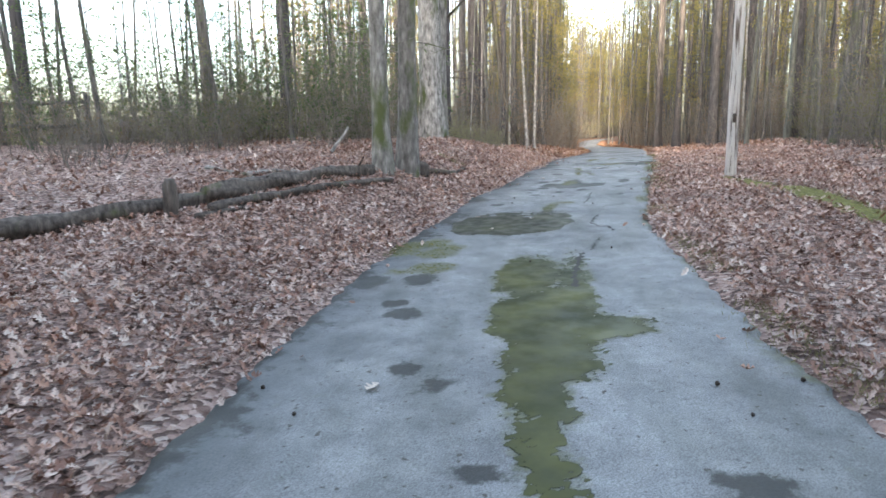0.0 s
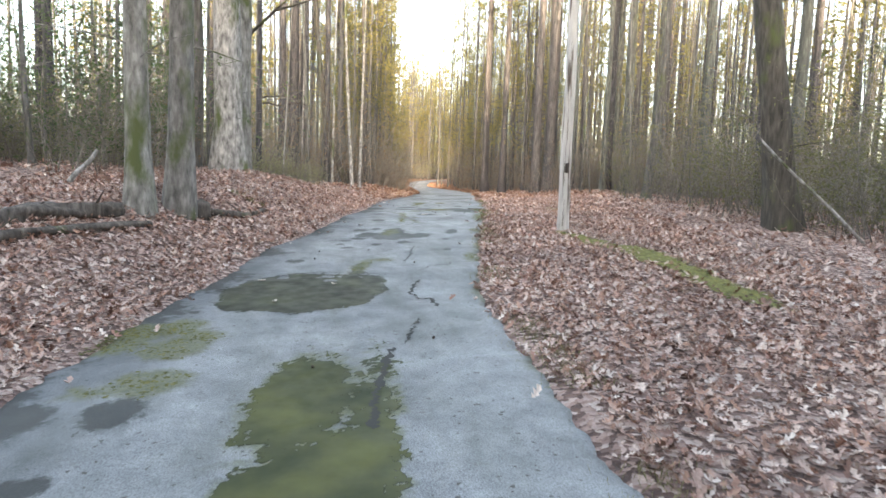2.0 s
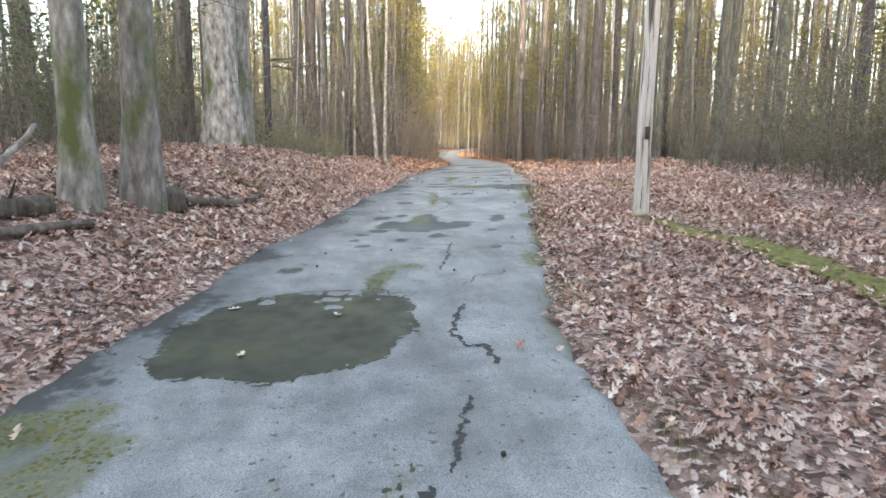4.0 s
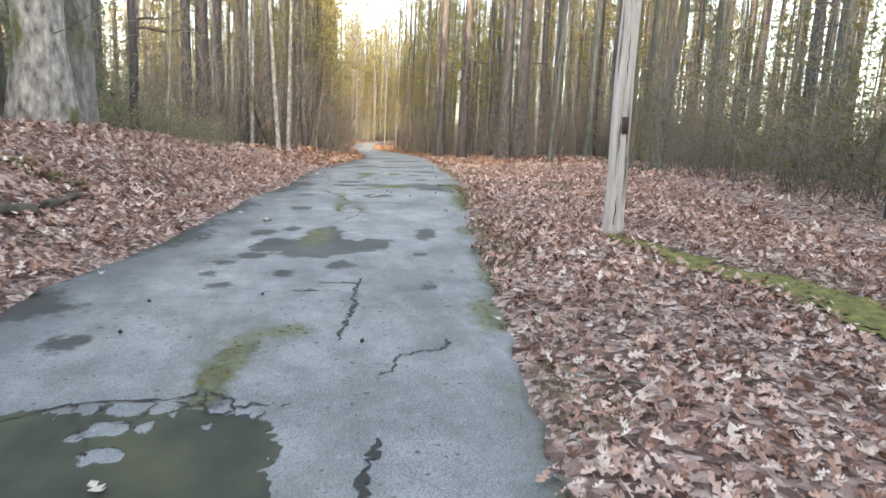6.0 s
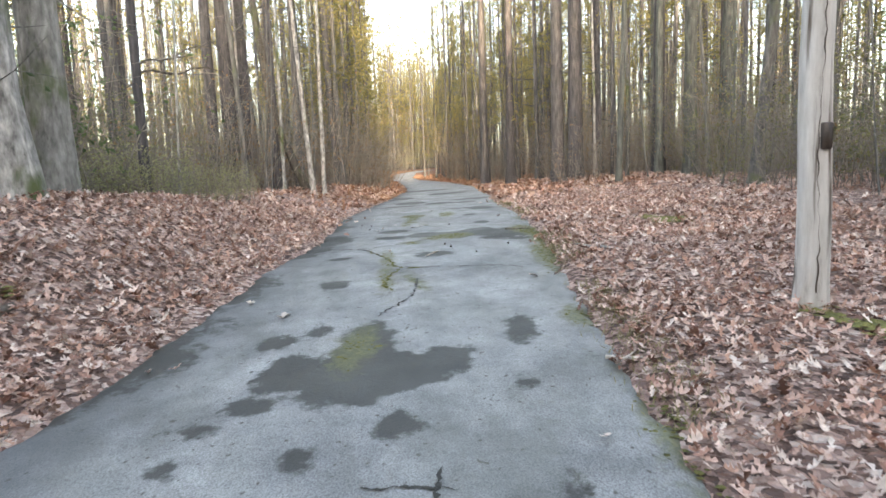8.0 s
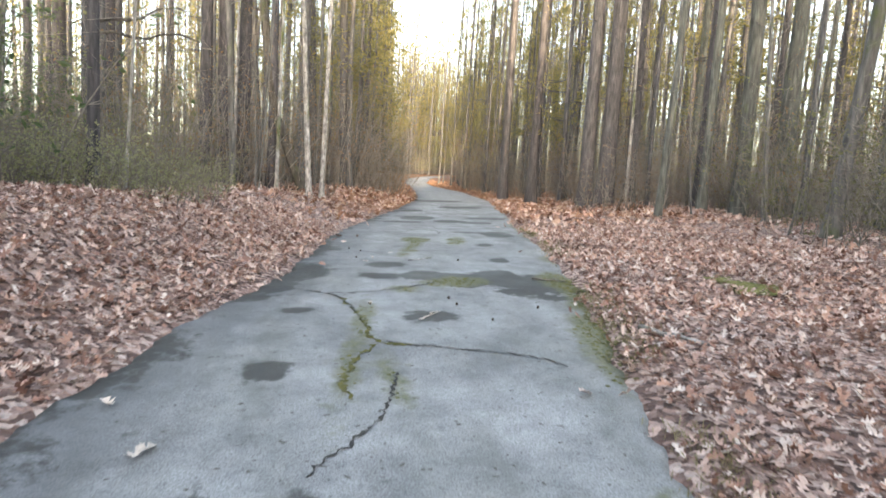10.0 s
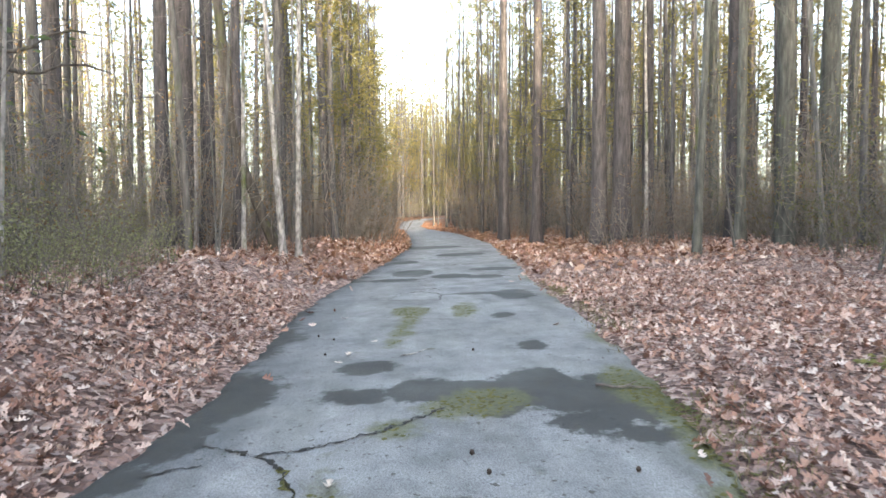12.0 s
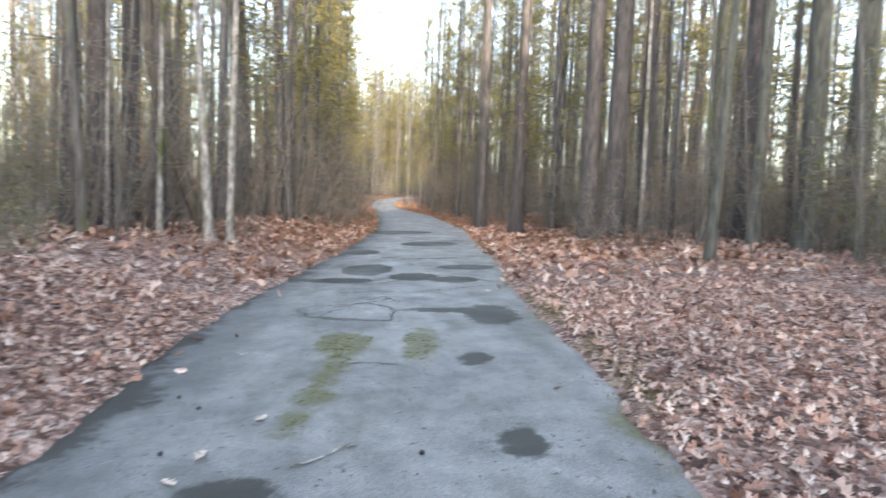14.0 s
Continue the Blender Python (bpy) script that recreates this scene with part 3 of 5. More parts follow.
PINES = [tree("pine_tree", rng.uniform(22, 26), 0.2, PINE_BARK, NEEDLES, cf, 25, 2.7, 12, 0.27, lean=0.025, bend=0.2, label="tall straight pine with grey-brown plated bark", crown_label="yellow-green needles", dead_stubs=13)
         for cf in (0.34, 0.24, 0.16, 0.44)]
LOW_PINES = [tree("young_pine_tree", rng.uniform(13, 16), 0.1, PINE_BARK, NEEDLES, 0.3, 24, 1.8, 13, 0.2, label="young pine with needles low on its trunk", crown_label="yellow-green needles", dead_stubs=2) for _ in range(2)]
DARK_PINE = tree("dark_pine_tree", 24, 0.2, DARK_PINE_BARK, NEEDLES, 0.5, 16, 2.6, 11, 0.28, lean=0.008, bend=0.05, label="thick straight pine with dark purplish-brown bark", crown_label="yellow-green needles", dead_stubs=12)
GREY_PINE = tree("greenish_tree", 22, 0.2, GREENISH_BARK, NEEDLES, 0.5, 14, 2.6, 9, 0.28, lean=0.012, bend=0.08, label="straight grey-green barked forest tree", crown_label="yellow-green needles", dead_stubs=8)
LEAFY = [tree("holly_tree", rng.uniform(6, 8), 0.055, GREY_BARK, HOLLY, 0.16, 20, 1.3, 12, 0.1, lean=0.04, bend=0.1, label="slender evergreen tree with small green leaves", crown_label="sparse small green leaves", dead_stubs=1) for _ in range(2)]
BARE = [tree("bare_tree", rng.uniform(15, 20), 0.12, GREY_BARK, None, 0.3, 14, 3.2, 0, 0, lean=0.05, bend=0.38, label="leafless grey broadleaf tree in winter", rise=0.2) for _ in range(4)]
SLIM = [tree("sapling_tree", rng.uniform(7, 11), 0.04, GREY_BARK, BROWN_LEAVES if i == 0 else None, 0.2, 11, 1.5, 3, 0.09, lean=0.06, bend=0.15, label="slender grey leafless forest sapling", dead_stubs=1, rise=0.2) for i in range(3)]
SHRUBS = [shrub("underbrush_shrub", rng.uniform(1.8, 2.8), 1.1, 24, TWIG, BROWN_LEAVES if i % 2 else None, 1, 0.06, label="tangle of thin bare brown twigs") for i in range(4)]
HOLLIES = [shrub("evergreen_shrub", 3.0, 1.0, 12, TWIG, HOLLY, 2, 0.085, label="green-leaved evergreen understory shrub") for _ in range(2)]
BRAMBLES = [shrub("bramble_bush", 1.1, 1.2, 17, TWIG, BRAMBLE, 2, 0.06, label="low tangled bramble with pale green leaves") for _ in range(2)]
GREENS = [shrub("green_shrub", 3.2, 1.1, 14, TWIG, YELLOW_GREEN, 3, 0.075, label="thin yellow-green understory shrub") for _ in range(2)]
PALE_TREE = tree("pale_tree", 22, 0.36, PALE_BARK, None, 0.32, 14, 4.0, 0, 0, lean=0.01, bend=0.12, label="thick pale grey flaking trunk with moss", rise=0.15, dead_stubs=3)
MOSSY_TREE = tree("mossy_tree", 20, 0.21, MOSSY_BARK, None, 0.3, 14, 3.5, 0, 0, lean=0.01, bend=0.15, label="grey trunk patched with green moss", rise=0.2, dead_stubs=4)
DARK_TREE = tree("leaning_tree", 20, 0.33, DARK_BARK, NEEDLES, 0.45, 16, 3.2, 12, 0.34, lean=0.0, bend=0.1, label="stout dark trunk leaning towards the drive", crown_label="yellow-green needles", dead_stubs=5)
PALE_SLIM = tree("pale_sapling_tree", 11, 0.08, PALE_BARK, None, 0.3, 10, 1.8, 0, 0, lean=0.01, bend=0.06, label="slender pale-barked tree, leafless", rise=0.25, dead_stubs=1)
TEMPLATES = LEAFY + [DARK_PINE, GREY_PINE] + BRAMBLES + GREENS + PINES + LOW_PINES + BARE + SLIM + SHRUBS + HOLLIES + [PALE_TREE, MOSSY_TREE, DARK_TREE, PALE_SLIM]


def put(ob, x, y, scale=1.0, girth=None, tilt=(0, 0), rz=None):
    m = pose(x, y, float(land(x, y)) - 0.03, tilt[0], tilt[1], 0) @ pose(0, 0, 0, 0, 0, rng.uniform(0, 360) if rz is None else rz)
    c = copy_thing(ob, m)
    g = scale if girth is None else girth
    c.scale = (g, g, scale * rng.uniform(.95, 1.08))
    taken.append((x, y))
    return c


taken = []


def right_margin(y):
    return float(np.interp(y, [-40, 0, 10, 16, 22, 30, 40, 60, 90], [9, 9, 7.5, 6.0, 4.6, 3.4, 2.2, 1.4, 1.0]))


def left_margin(y):
    return float(np.interp(y, [-40, 0, 10, 16, 22, 34, 60, 90], [10, 9, 5, 2.2, 2.0, 1.5, 1.2, 1.0]))


def scatter(kinds, count, box, gap, smin, smax, extra=0.0, girth=(1.0, 1.0)):
    made, tall = 0, kinds[0] in PINES + BARE + LOW_PINES   # no tall trees in the field beyond the fence
    for _ in range(count * 30):
        if made >= count:
            break
        x, y = rng.uniform(box[0], box[1]), rng.uniform(box[2], box[3])
        if left_edge(y) - left_margin(y) - extra < x < right_edge(y) + right_margin(y) + extra:
            continue
        if tall and x < -0.36 * y - 1.5 and y > 12:
            continue
        if any((x - a_) ** 2 + (y - b_) ** 2 < gap * gap for a_, b_ in taken):
            continue
        s = rng.uniform(smin, smax)
        put(rng.choice(kinds), x, y, s, s * rng.uniform(*girth))
        made += 1


# trees that stand out one by one
put(PALE_TREE, -0.79, 16.8, 1.0, 0.85)
forked = put(MOSSY_TREE, -0.72, 18.0, 1.0, 1.1, rz=0)
bough = Geo()
bough.tube([(0.0, 0.1, 3.0), (0.25, 0.15, 3.35), (0.75, -0.25, 3.75), (1.3, -0.6, 3.85), (1.7, -0.75, 3.98), (2.2, -0.85, 4.0)], [0.045, 0.035, 0.028, 0.02, 0.013, 0.005], 7, wob=0.3)
bough.tube([(0.75, -0.25, 3.75), (1.1, -0.3, 4.1), (1.2, -0.3, 4.5)], [0.025, 0.018, 0.008], 5)
part("bough", bough, DARK_BARK, forked, "bare dark broken bough")
put(MOSSY_TREE, -0.84, 12.75, 1.0, 0.92, (0, 1.0))
put(MOSSY_TREE, -1.2, 12.0, 0.9, 0.8, (0, -1))
put(BARE[1], -1.7, 17.6, 1.0, 1.3)
put(DARK_TREE, 10.7, 13.8, 1.0, 0.95, (0, -8.5))
for x, y, r in ((12.03, 31.2, 0.30), (11.45, 31.5, 0.25), (12.9, 31.2, 0.19), (13.8, 28.5, 0.2), (14.5, 19.5, 0.16), (10.9, 35.5, 0.2), (11.3, 41.0, 0.24), (10.6, 38.5, 0.17)):
    put(DARK_PINE, x, y, 1.0, r / 0.2)
for x, y, r in ((13.7, 26.6, 0.21), (15.3, 27.1, 0.24), (13.0, 27.2, 0.12), (15.5, 24.0, 0.2), (17.0, 21.0, 0.22)):
    put(GREY_PINE, x, y, 1.0, r / 0.2)
put(GREY_PINE, 10.75, 25.6, 0.9, 0.42, (0, 2.5))
put(PALE_SLIM, 12.5, 30.6, 1.0, 0.75)
for x, y, r in ((-0.7, 30.3, 0.19), (-0.2, 30.5, 0.25), (0.2, 31.2, 0.2), (-4.1, 32.8, 0.27), (-6.8, 36.2, 0.27), (-6.3, 21.4, 0.24), (-14.3, 19.3, 0.2), (-15.5, 19.2, 0.12), (1.25, 28.95, 0.12)):
    put(DARK_PINE, x, y, 1.0, r / 0.2)
for x, y, r in ((-7.3, 35.1, 0.12), (-4.2, 34.0, 0.12), (-8.3, 33.2, 0.12), (-2.9, 27.8, 0.11), (-3.3, 29.9, 0.15), (1.8, 33.5, 0.14), (3.4, 36.0, 0.17), (2.2, 38.0, 0.2)):
    put(PINES[3 if r > 0.15 else 0], x, y, 1.0, r / 0.2)


def crooked_tree():
    """A dark bare tree whose stem rises slantwise before it straightens."""
    root = new("crooked_tree")
    root.matrix_world = pose(2.1, 28.9, float(land(2.1, 28.9)))
    t_, g = Geo(), Geo()
    pts = [Vector(p) for p in ((0.1, 0, -0.3), (0, 0, 0), (-0.3, 0.02, 0.75), (-0.8, 0, 2.1), (-0.98, 0.05, 3.2), (-1.32, 0.1, 6.4), (-1.6, 0.2, 10.5), (-1.8, 0.1, 14))]
    t_.tube(pts, [.17, .14, .12, .11, .11, .09, .06, .02], 10, wob=0.3)
    for i in range(16):
        lp = limb(g, along(pts, rng.uniform(0.5, 0.98)), rand_dir(0.3), rng.uniform(.6, 2.2), .02, .15, 4, 3)
        for q in lp[1:]:
            limb(g, q, rand_dir(0.5), rng.uniform(.3, .8), .008, .1, 2, 3)
    part("trunk", t_, DARK_BARK, root)
    tagged(part("branchwork", g, DARK_BARK, root), kind="stuff")
    taken.append((2.1, 28.9))
    return tagged(root, "dark crooked leafless tree leaning over a pale sapling", "tree", "forest trees")


crooked_tree()
snagged = put(DARK_PINE, -0.75, 22.2, 1.0, 0.45, rz=0)
for height, rise_, reach in ((2.45, 0.05, 1.5), (2.6, 0.35, 1.35)):
    g = Geo()
    end = Vector((reach / 0.45, 0.0, height + rise_))
    pts = [Vector((0, 0, height)).lerp(end, i / 6) + Vector((0, 0.25 * math.sin(i * 1.1), 0.05 * math.sin(i * 1.7))) for i in range(7)]
    g.tube(pts, [.03, .026, .022, .02, .017, .014, .006], 6, wob=0.3)
    for i in (2, 3, 4, 5):
        limb(g, pts[i], rand_dir(0.4) + Vector((0.6, 0, 0.2)), rng.uniform(.5, 1.1), .009, .05, 3, 4)
    part("bough", g, DARK_BARK, snagged, "bare dark dead bough")
put(PALE_SLIM, 2.3, 27.9, 1.0, 1.0, (0, -2.5))
put(PALE_SLIM, 2.62, 28.1, 1.0, 0.85)
put(PALE_SLIM, 1.5, 27.8, 0.9, 0.6)
put(PALE_SLIM, 0.2, 29.5, 0.9, 0.65)
put(BARE[2], -7.5, 17.9, 0.8, 1.3, (0, -6))
put(SLIM[1], -11.0, 20.0, 1.0, 1.2)
put(PALE_SLIM, 0.06, 21.05, 0.6, 0.3, (0, 2))
put(SLIM[2], -9.6, 19.0, 0.9, 0.9)
put(BARE[0], 11.9, 21.6, 0.8, 1.2)

# young pines along the far stretch of the drive
for i in range(15):
    y = 36 + i * 2.7 + rng.uniform(-.8, .8)
    put(LOW_PINES[i % 2], float(left_edge(y)) - rng.uniform(2.2, 4.2), y, rng.uniform(0.9, 1.3), 1.2)
    if i % 3 == 0:
        put(LOW_PINES[(i + 1) % 2], float(right_edge(y)) + rng.uniform(3.0, 5.0), y + 1.3, rng.uniform(0.9, 1.3), 1.2)

# the woods on both sides
for i in range(15):
    y = 49 + i * 2.3 + rng.uniform(-.8, .8)
    put(PINES[1 + i % 2], float(right_edge(y)) + rng.uniform(0.9, 3.2), y, rng.uniform(.75, 1.0), rng.uniform(.35, .6))
    if i % 2:
        put(PINES[1], float(left_edge(y)) - rng.uniform(1.8, 3.6), y, rng.uniform(.8, 1.0), rng.uniform(.35, .6))
for i in range(44):
    put(PINES[1 + i % 2], 4 + i * 0.66 + rng.uniform(-.6, .6), (99 if i < 15 else 106) + rng.uniform(-3, 9), rng.uniform(.7, .95), rng.uniform(.35, .65))
for i in range(11):
    y = 33 + i * 1.9 + rng.uniform(-.6, .6)
    put(PINES[1 + i % 2], float(right_edge(y)) + rng.uniform(2.6, 4.6), y, rng.uniform(.85, 1.05), rng.uniform(.3, .5))
    if i > 3:
        put(PINES[2 - i % 2], float(left_edge(y)) - rng.uniform(2.2, 3.6), y, rng.uniform(.85, 1.05), rng.uniform(.3, .5))
scatter(PINES, 56, (8, 34, 22, 62), 1.1, 0.8, 1.1, 0.5, (0.25, 0.55))
scatter([DARK_PINE, GREY_PINE], 12, (12, 34, 24, 60), 1.6, 0.85, 1.1, 1.0, (0.5, 0.9))
scatter(PINES, 24, (14, 45, 6, 90), 1.6, 0.85, 1.1, 0.0, (0.3, 0.7))
scatter(PINES, 32, (-9, 14, 30, 75), 1.2, 0.8, 1.1, 1.0, (0.25, 0.5))
scatter([DARK_PINE, GREY_PINE], 7, (-10, 6, 33, 60), 1.6, 0.85, 1.1, 1.0, (0.4, 0.8))
scatter(PINES, 6, (-45, -14, 8, 40), 4.0, 0.9, 1.15, 0.0, (0.5, 0.8))
scatter(BARE, 90, (-16, 40, 19, 70), 0.9, 0.8, 1.2, 0.9, (0.3, 0.65))
scatter(SLIM, 260, (-14, 30, 17, 60), 0.4, 0.5, 1.3, 0.3, (0.5, 0.9))
scatter(LOW_PINES, 26, (9, 32, 30, 70), 1.0, 0.8, 1.4, 2.0)
scatter(LOW_PINES, 18, (-8, 8, 36, 80), 1.0, 0.8, 1.4, 1.2)
scatter(LOW_PINES, 22, (5, 32, 101, 125), 1.0, 0.7, 1.1)
scatter(LEAFY, 36, (-17, -3, 15, 30), 1.0, 0.7, 1.5, 0.5, (0.9, 1.2))
scatter(LEAFY, 8, (10, 26, 14, 30), 1.5, 0.6, 1.0, 1.0)
scatter(GREENS, 30, (-16, -3, 15.5, 24), 0.8, 0.5, 0.95, 0.5)
scatter(HOLLIES, 22, (-30, -5, 20, 36), 1.2, 1.2, 2.0, 2.0)
scatter(PINES[1:3], 16, (0, 7, 38, 84), 0.8, 0.95, 1.15, 1.2, (0.35, 0.6))
scatter(LOW_PINES, 10, (0, 8, 36, 84), 0.7, 1.0, 1.4, 1.4, (1.2, 1.5))
scatter(PINES[1:3], 34, (11, 26, 40, 92), 0.8, 0.95, 1.15, 0.4, (0.3, 0.55))
scatter(PINES, 26, (16, 40, 26, 70), 0.9, 0.85, 1.1, 2.0, (0.25, 0.5))
scatter(SHRUBS, 30, (0, 7, 34, 70), 0.5, 0.8, 1.7, -0.3)
scatter(SHRUBS, 26, (10, 18, 34, 70), 0.5, 0.8, 1.7, -0.3)
scatter(PINES, 12, (2, 32, 102, 130), 1.0, 0.9, 1.1, 0.0, (0.5, 0.9))
scatter(SHRUBS, 60, (8, 22, 24, 40), 0.4, 0.4, 1.5, -0.6)
scatter(SHRUBS, 30, (9, 22, 13, 24), 0.5, 0.4, 1.1, -0.3)
scatter(SHRUBS, 60, (-14, 3, 24, 42), 0.4, 0.5, 1.5, 0.0)
scatter(SHRUBS, 30, (-14, 0, 15, 24), 0.6, 0.3, 0.8, 0.2)
scatter(SHRUBS, 30, (-2, 30, 36, 80), 0.5, 0.7, 1.6, -0.3)
scatter(GREENS, 22, (6, 26, 98, 112), 0.6, 0.8, 1.5, 0.0)
scatter(SHRUBS, 22, (-20, -5, 12, 20), 0.8, 0.4, 0.7)
scatter(HOLLIES, 34, (-16, -2.5, 14, 30), 0.8, 0.6, 1.3, 0.5)
scatter(GREENS, 62, (9, 24, 12, 26), 0.6, 0.5, 1.2, 0.0)
scatter(GREENS, 26, (9, 26, 26, 40), 0.8, 0.6, 1.3, 0.5)
scatter(GREENS, 26, (-12, 0, 22, 40), 0.8, 0.5, 1.2, 0.6)
for x, y, s in ((-4.5, 17.5, 1.6), (-2.6, 16.3, 1.2), (-3.5, 20.0, 1.7), (-6.0, 20.0, 1.6), (-2.0, 20.5, 1.5), (-5.2, 15.8, 1.1), (-7.5, 22.5, 1.6)):
    put(HOLLIES[1], x, y, s)
for x, y, s in ((0.25, 21.0, 0.5), (-0.6, 21.4, 0.75), (0.0, 22.2, 0.7), (-1.2, 22.2, 0.9), (0.5, 22.9, 0.6), (-1.7, 20.9, 0.8), (-2.2, 23.2, 0.9),
                (-0.3, 20.6, 0.7), (-1.0, 20.9, 0.85), (-0.2, 21.7, 0.85), (-1.5, 21.6, 1.0), (-2.4, 21.8, 1.0), (-0.8, 22.8, 0.95), (-1.7, 23.9, 1.0), (0.1, 23.8, 0.75),
                (0.55, 20.4, 0.5), (0.75, 21.2, 0.55), (0.55, 21.9, 0.6), (0.1, 24.8, 0.8), (-0.5, 25.8, 0.9), (-1.0, 27.0, 0.9)):
    put(BRAMBLES[rng.randint(0, 1)], x, y, s)
scatter(BRAMBLES, 22, (-11, -2.2, 15.5, 27), 0.6, 0.9, 1.3, 0.0)
for ob in TEMPLATES:
    for o in (*ob.children_recursive, ob):
        bpy.data.objects.remove(o)


def far_woods():
    """The closed edge of the woods far off: trunks and crowns of one joined mesh each."""
    g, c = Geo(), Geo()
    for i in range(650):
        if i < 260:
            x, y = rng.uniform(-35, 75), rng.uniform(85, 160)
        elif i < 430:
            x, y = rng.uniform(24, 75), rng.uniform(8, 90)
        elif i < 490:
            x, y = rng.uniform(-30, -8), rng.uniform(60, 120)
            if x < -0.36 * y - 1.5:
                continue
        elif i < 580:
            x, y = rng.uniform(2, 34), rng.uniform(103, 150)
        else:
            a_ = rng.uniform(0.2, 6.0)
            x, y = 5 + 95 * math.sin(a_ + 1.2), 10 + 95 * math.cos(a_ + 1.2)
            if y > 60 or x < -25:
                continue
        if left_edge(min(y, 100.0)) - 1 < x < right_edge(min(y, 100.0)) + 1 and y < 103:
            continue
        z = float(land(x, y))
        h, r = rng.uniform(17, 26), rng.uniform(.1, .24)
        g.tube([(x, y, z - 0.3), (x + rng.uniform(-.2, .2), y, z + h * 0.5), (x + rng.uniform(-.5, .5), y, z + h)], [r, r * .75, r * .2], 6, cap=False)
        lo = rng.uniform(0.14, 0.45)
        for _ in range(20):
            f = rng.uniform(lo, 1.0)
            w = 2.6 * (1.25 - f)
            p = Vector((x + rng.uniform(-w, w), y + rng.uniform(-w, w), z + h * f))
            clump(c, p, 0.8, 9, 0.45, 0.17)
    more = random.Random(77)
    for _ in range(75):
        x, y = more.uniform(4, 30), more.uniform(106, 140)
        z, h, r = float(land(x, y)), more.uniform(13, 21), more.uniform(.09, .2)
        g.tube([(x, y, z - 0.3), (x + more.uniform(-.3, .3), y, z + h * 0.5), (x + more.uniform(-.6, .6), y, z + h)], [r, r * .75, r * .2], 6, cap=False)
        for _ in range(24):
            f = more.uniform(0.2, 1.0)
            w = 2.4 * (1.25 - f)
            clump(c, Vector((x + more.uniform(-w, w), y + more.uniform(-w, w), z + h * f)), 0.8, 9, 0.42, 0.13)
    tagged(part("far_tree_trunks", g, PINE_BARK), "brown trunks of the far woods", "woods", kind="stuff")
    tagged(part("far_tree_crowns", c, NEEDLES, smooth=False), "yellow-green crowns of the far woods", "woods", kind="stuff")


far_woods()


def field_hedge():
    """A low grey-green hedgerow across the field beyond the fence."""
    c = Geo()
    for _ in range(520):
        f = rng.random()
        x, y = -14 - 62 * f + rng.uniform(-3, 3), 62 - 30 * f + rng.uniform(-3, 3)
        h = (2.2 + 3.4 * rng.random() ** 1.6) * (1.0 + 0.4 * math.sin(f * 17))
        z = float(land(x, y))
        for _ in range(5):
            clump(c, Vector((x + rng.uniform(-1, 1), y + rng.uniform(-1, 1), z + h * rng.random())), 0.8, 7, 0.5, 0.2)
    tagged(part("field_hedge", c, BRAMBLE, smooth=False), "low grey-green hedgerow beyond the field", "hedge", kind="stuff")


field_hedge()


def unseen_shade_wood():
    """Dense unseen evergreen wood at the walker's back, added to shade the near drive."""
    g, c = Geo(), Geo()
    for row in range(6):
        for col in range(42):
            x, y = -50 + col * 2.4 + 1.2 * (row % 2) + rng.uniform(-.6, .6), -8 - row * 4.2 + rng.uniform(-1, 1)
            z, h = float(land(x, y)), rng.uniform(14.0, 16.5)
            g.tube([(x, y, z - 0.3), (x + rng.uniform(-.2, .2), y, z + h * 0.5), (x, y, z + h * 0.95)], [.2, .15, .04], 6, cap=False)
            for k in range(40):
                f = (k + rng.random()) / 40
                w = 2.0 * (1.2 - f)
                clump(c, Vector((x + rng.uniform(-w, w), y + rng.uniform(-w, w), z + h * f)), 0.8, 6, 1.7, 0.85)
    tagged(part("rear_wood_trunks", g, PINE_BARK), "brown trunks of the unseen dense wood, added for shade", "woods", kind="stuff")
    tagged(part("rear_wood_crowns", c, NEEDLES, smooth=False), "dense green crowns of the unseen evergreen wood, added for shade", "woods", kind="stuff")


unseen_shade_wood()


# ---- leaf litter ----
def leaf_shape(n):
    """Deeply lobed oak leaves of one unit length: n curled variants of one outline."""
    out = []
    for _ in range(n):
        w = rng.uniform(.27, .4)
        curl, cup = rng.uniform(-.3, .8), rng.uniform(.1, .8)
        v = [(0, -0.5), (0, 0.0), (0, 0.5)]
        for s in (-1, 1):
            v += [(s * w * 0.6, -0.3), (s * w * 0.18, -0.17), (s * w, 0.0), (s * w * 0.25, 0.13), (s * w * 0.72, 0.3), (s * w * 0.16, 0.36)]
        v = np.array(v)
        z = cup * np.abs(v[:, 0]) * 1.3 + curl * (v[:, 1] ** 2) * 1.6
        out.append(np.column_stack([v, z]))
    f = []
    for o in (3, 9):
        f += [(0, o, o + 1), (0, o + 1, 1), (1, o + 1, o + 2), (1, o + 2, o + 3), (1, o + 3, 2), (o + 3, o + 4, 2), (o + 4, o + 5, 2)]
    return np.array(out), np.array(f)


LEAF_V, LEAF_F = leaf_shape(12)
npr = np.random.default_rng(5)


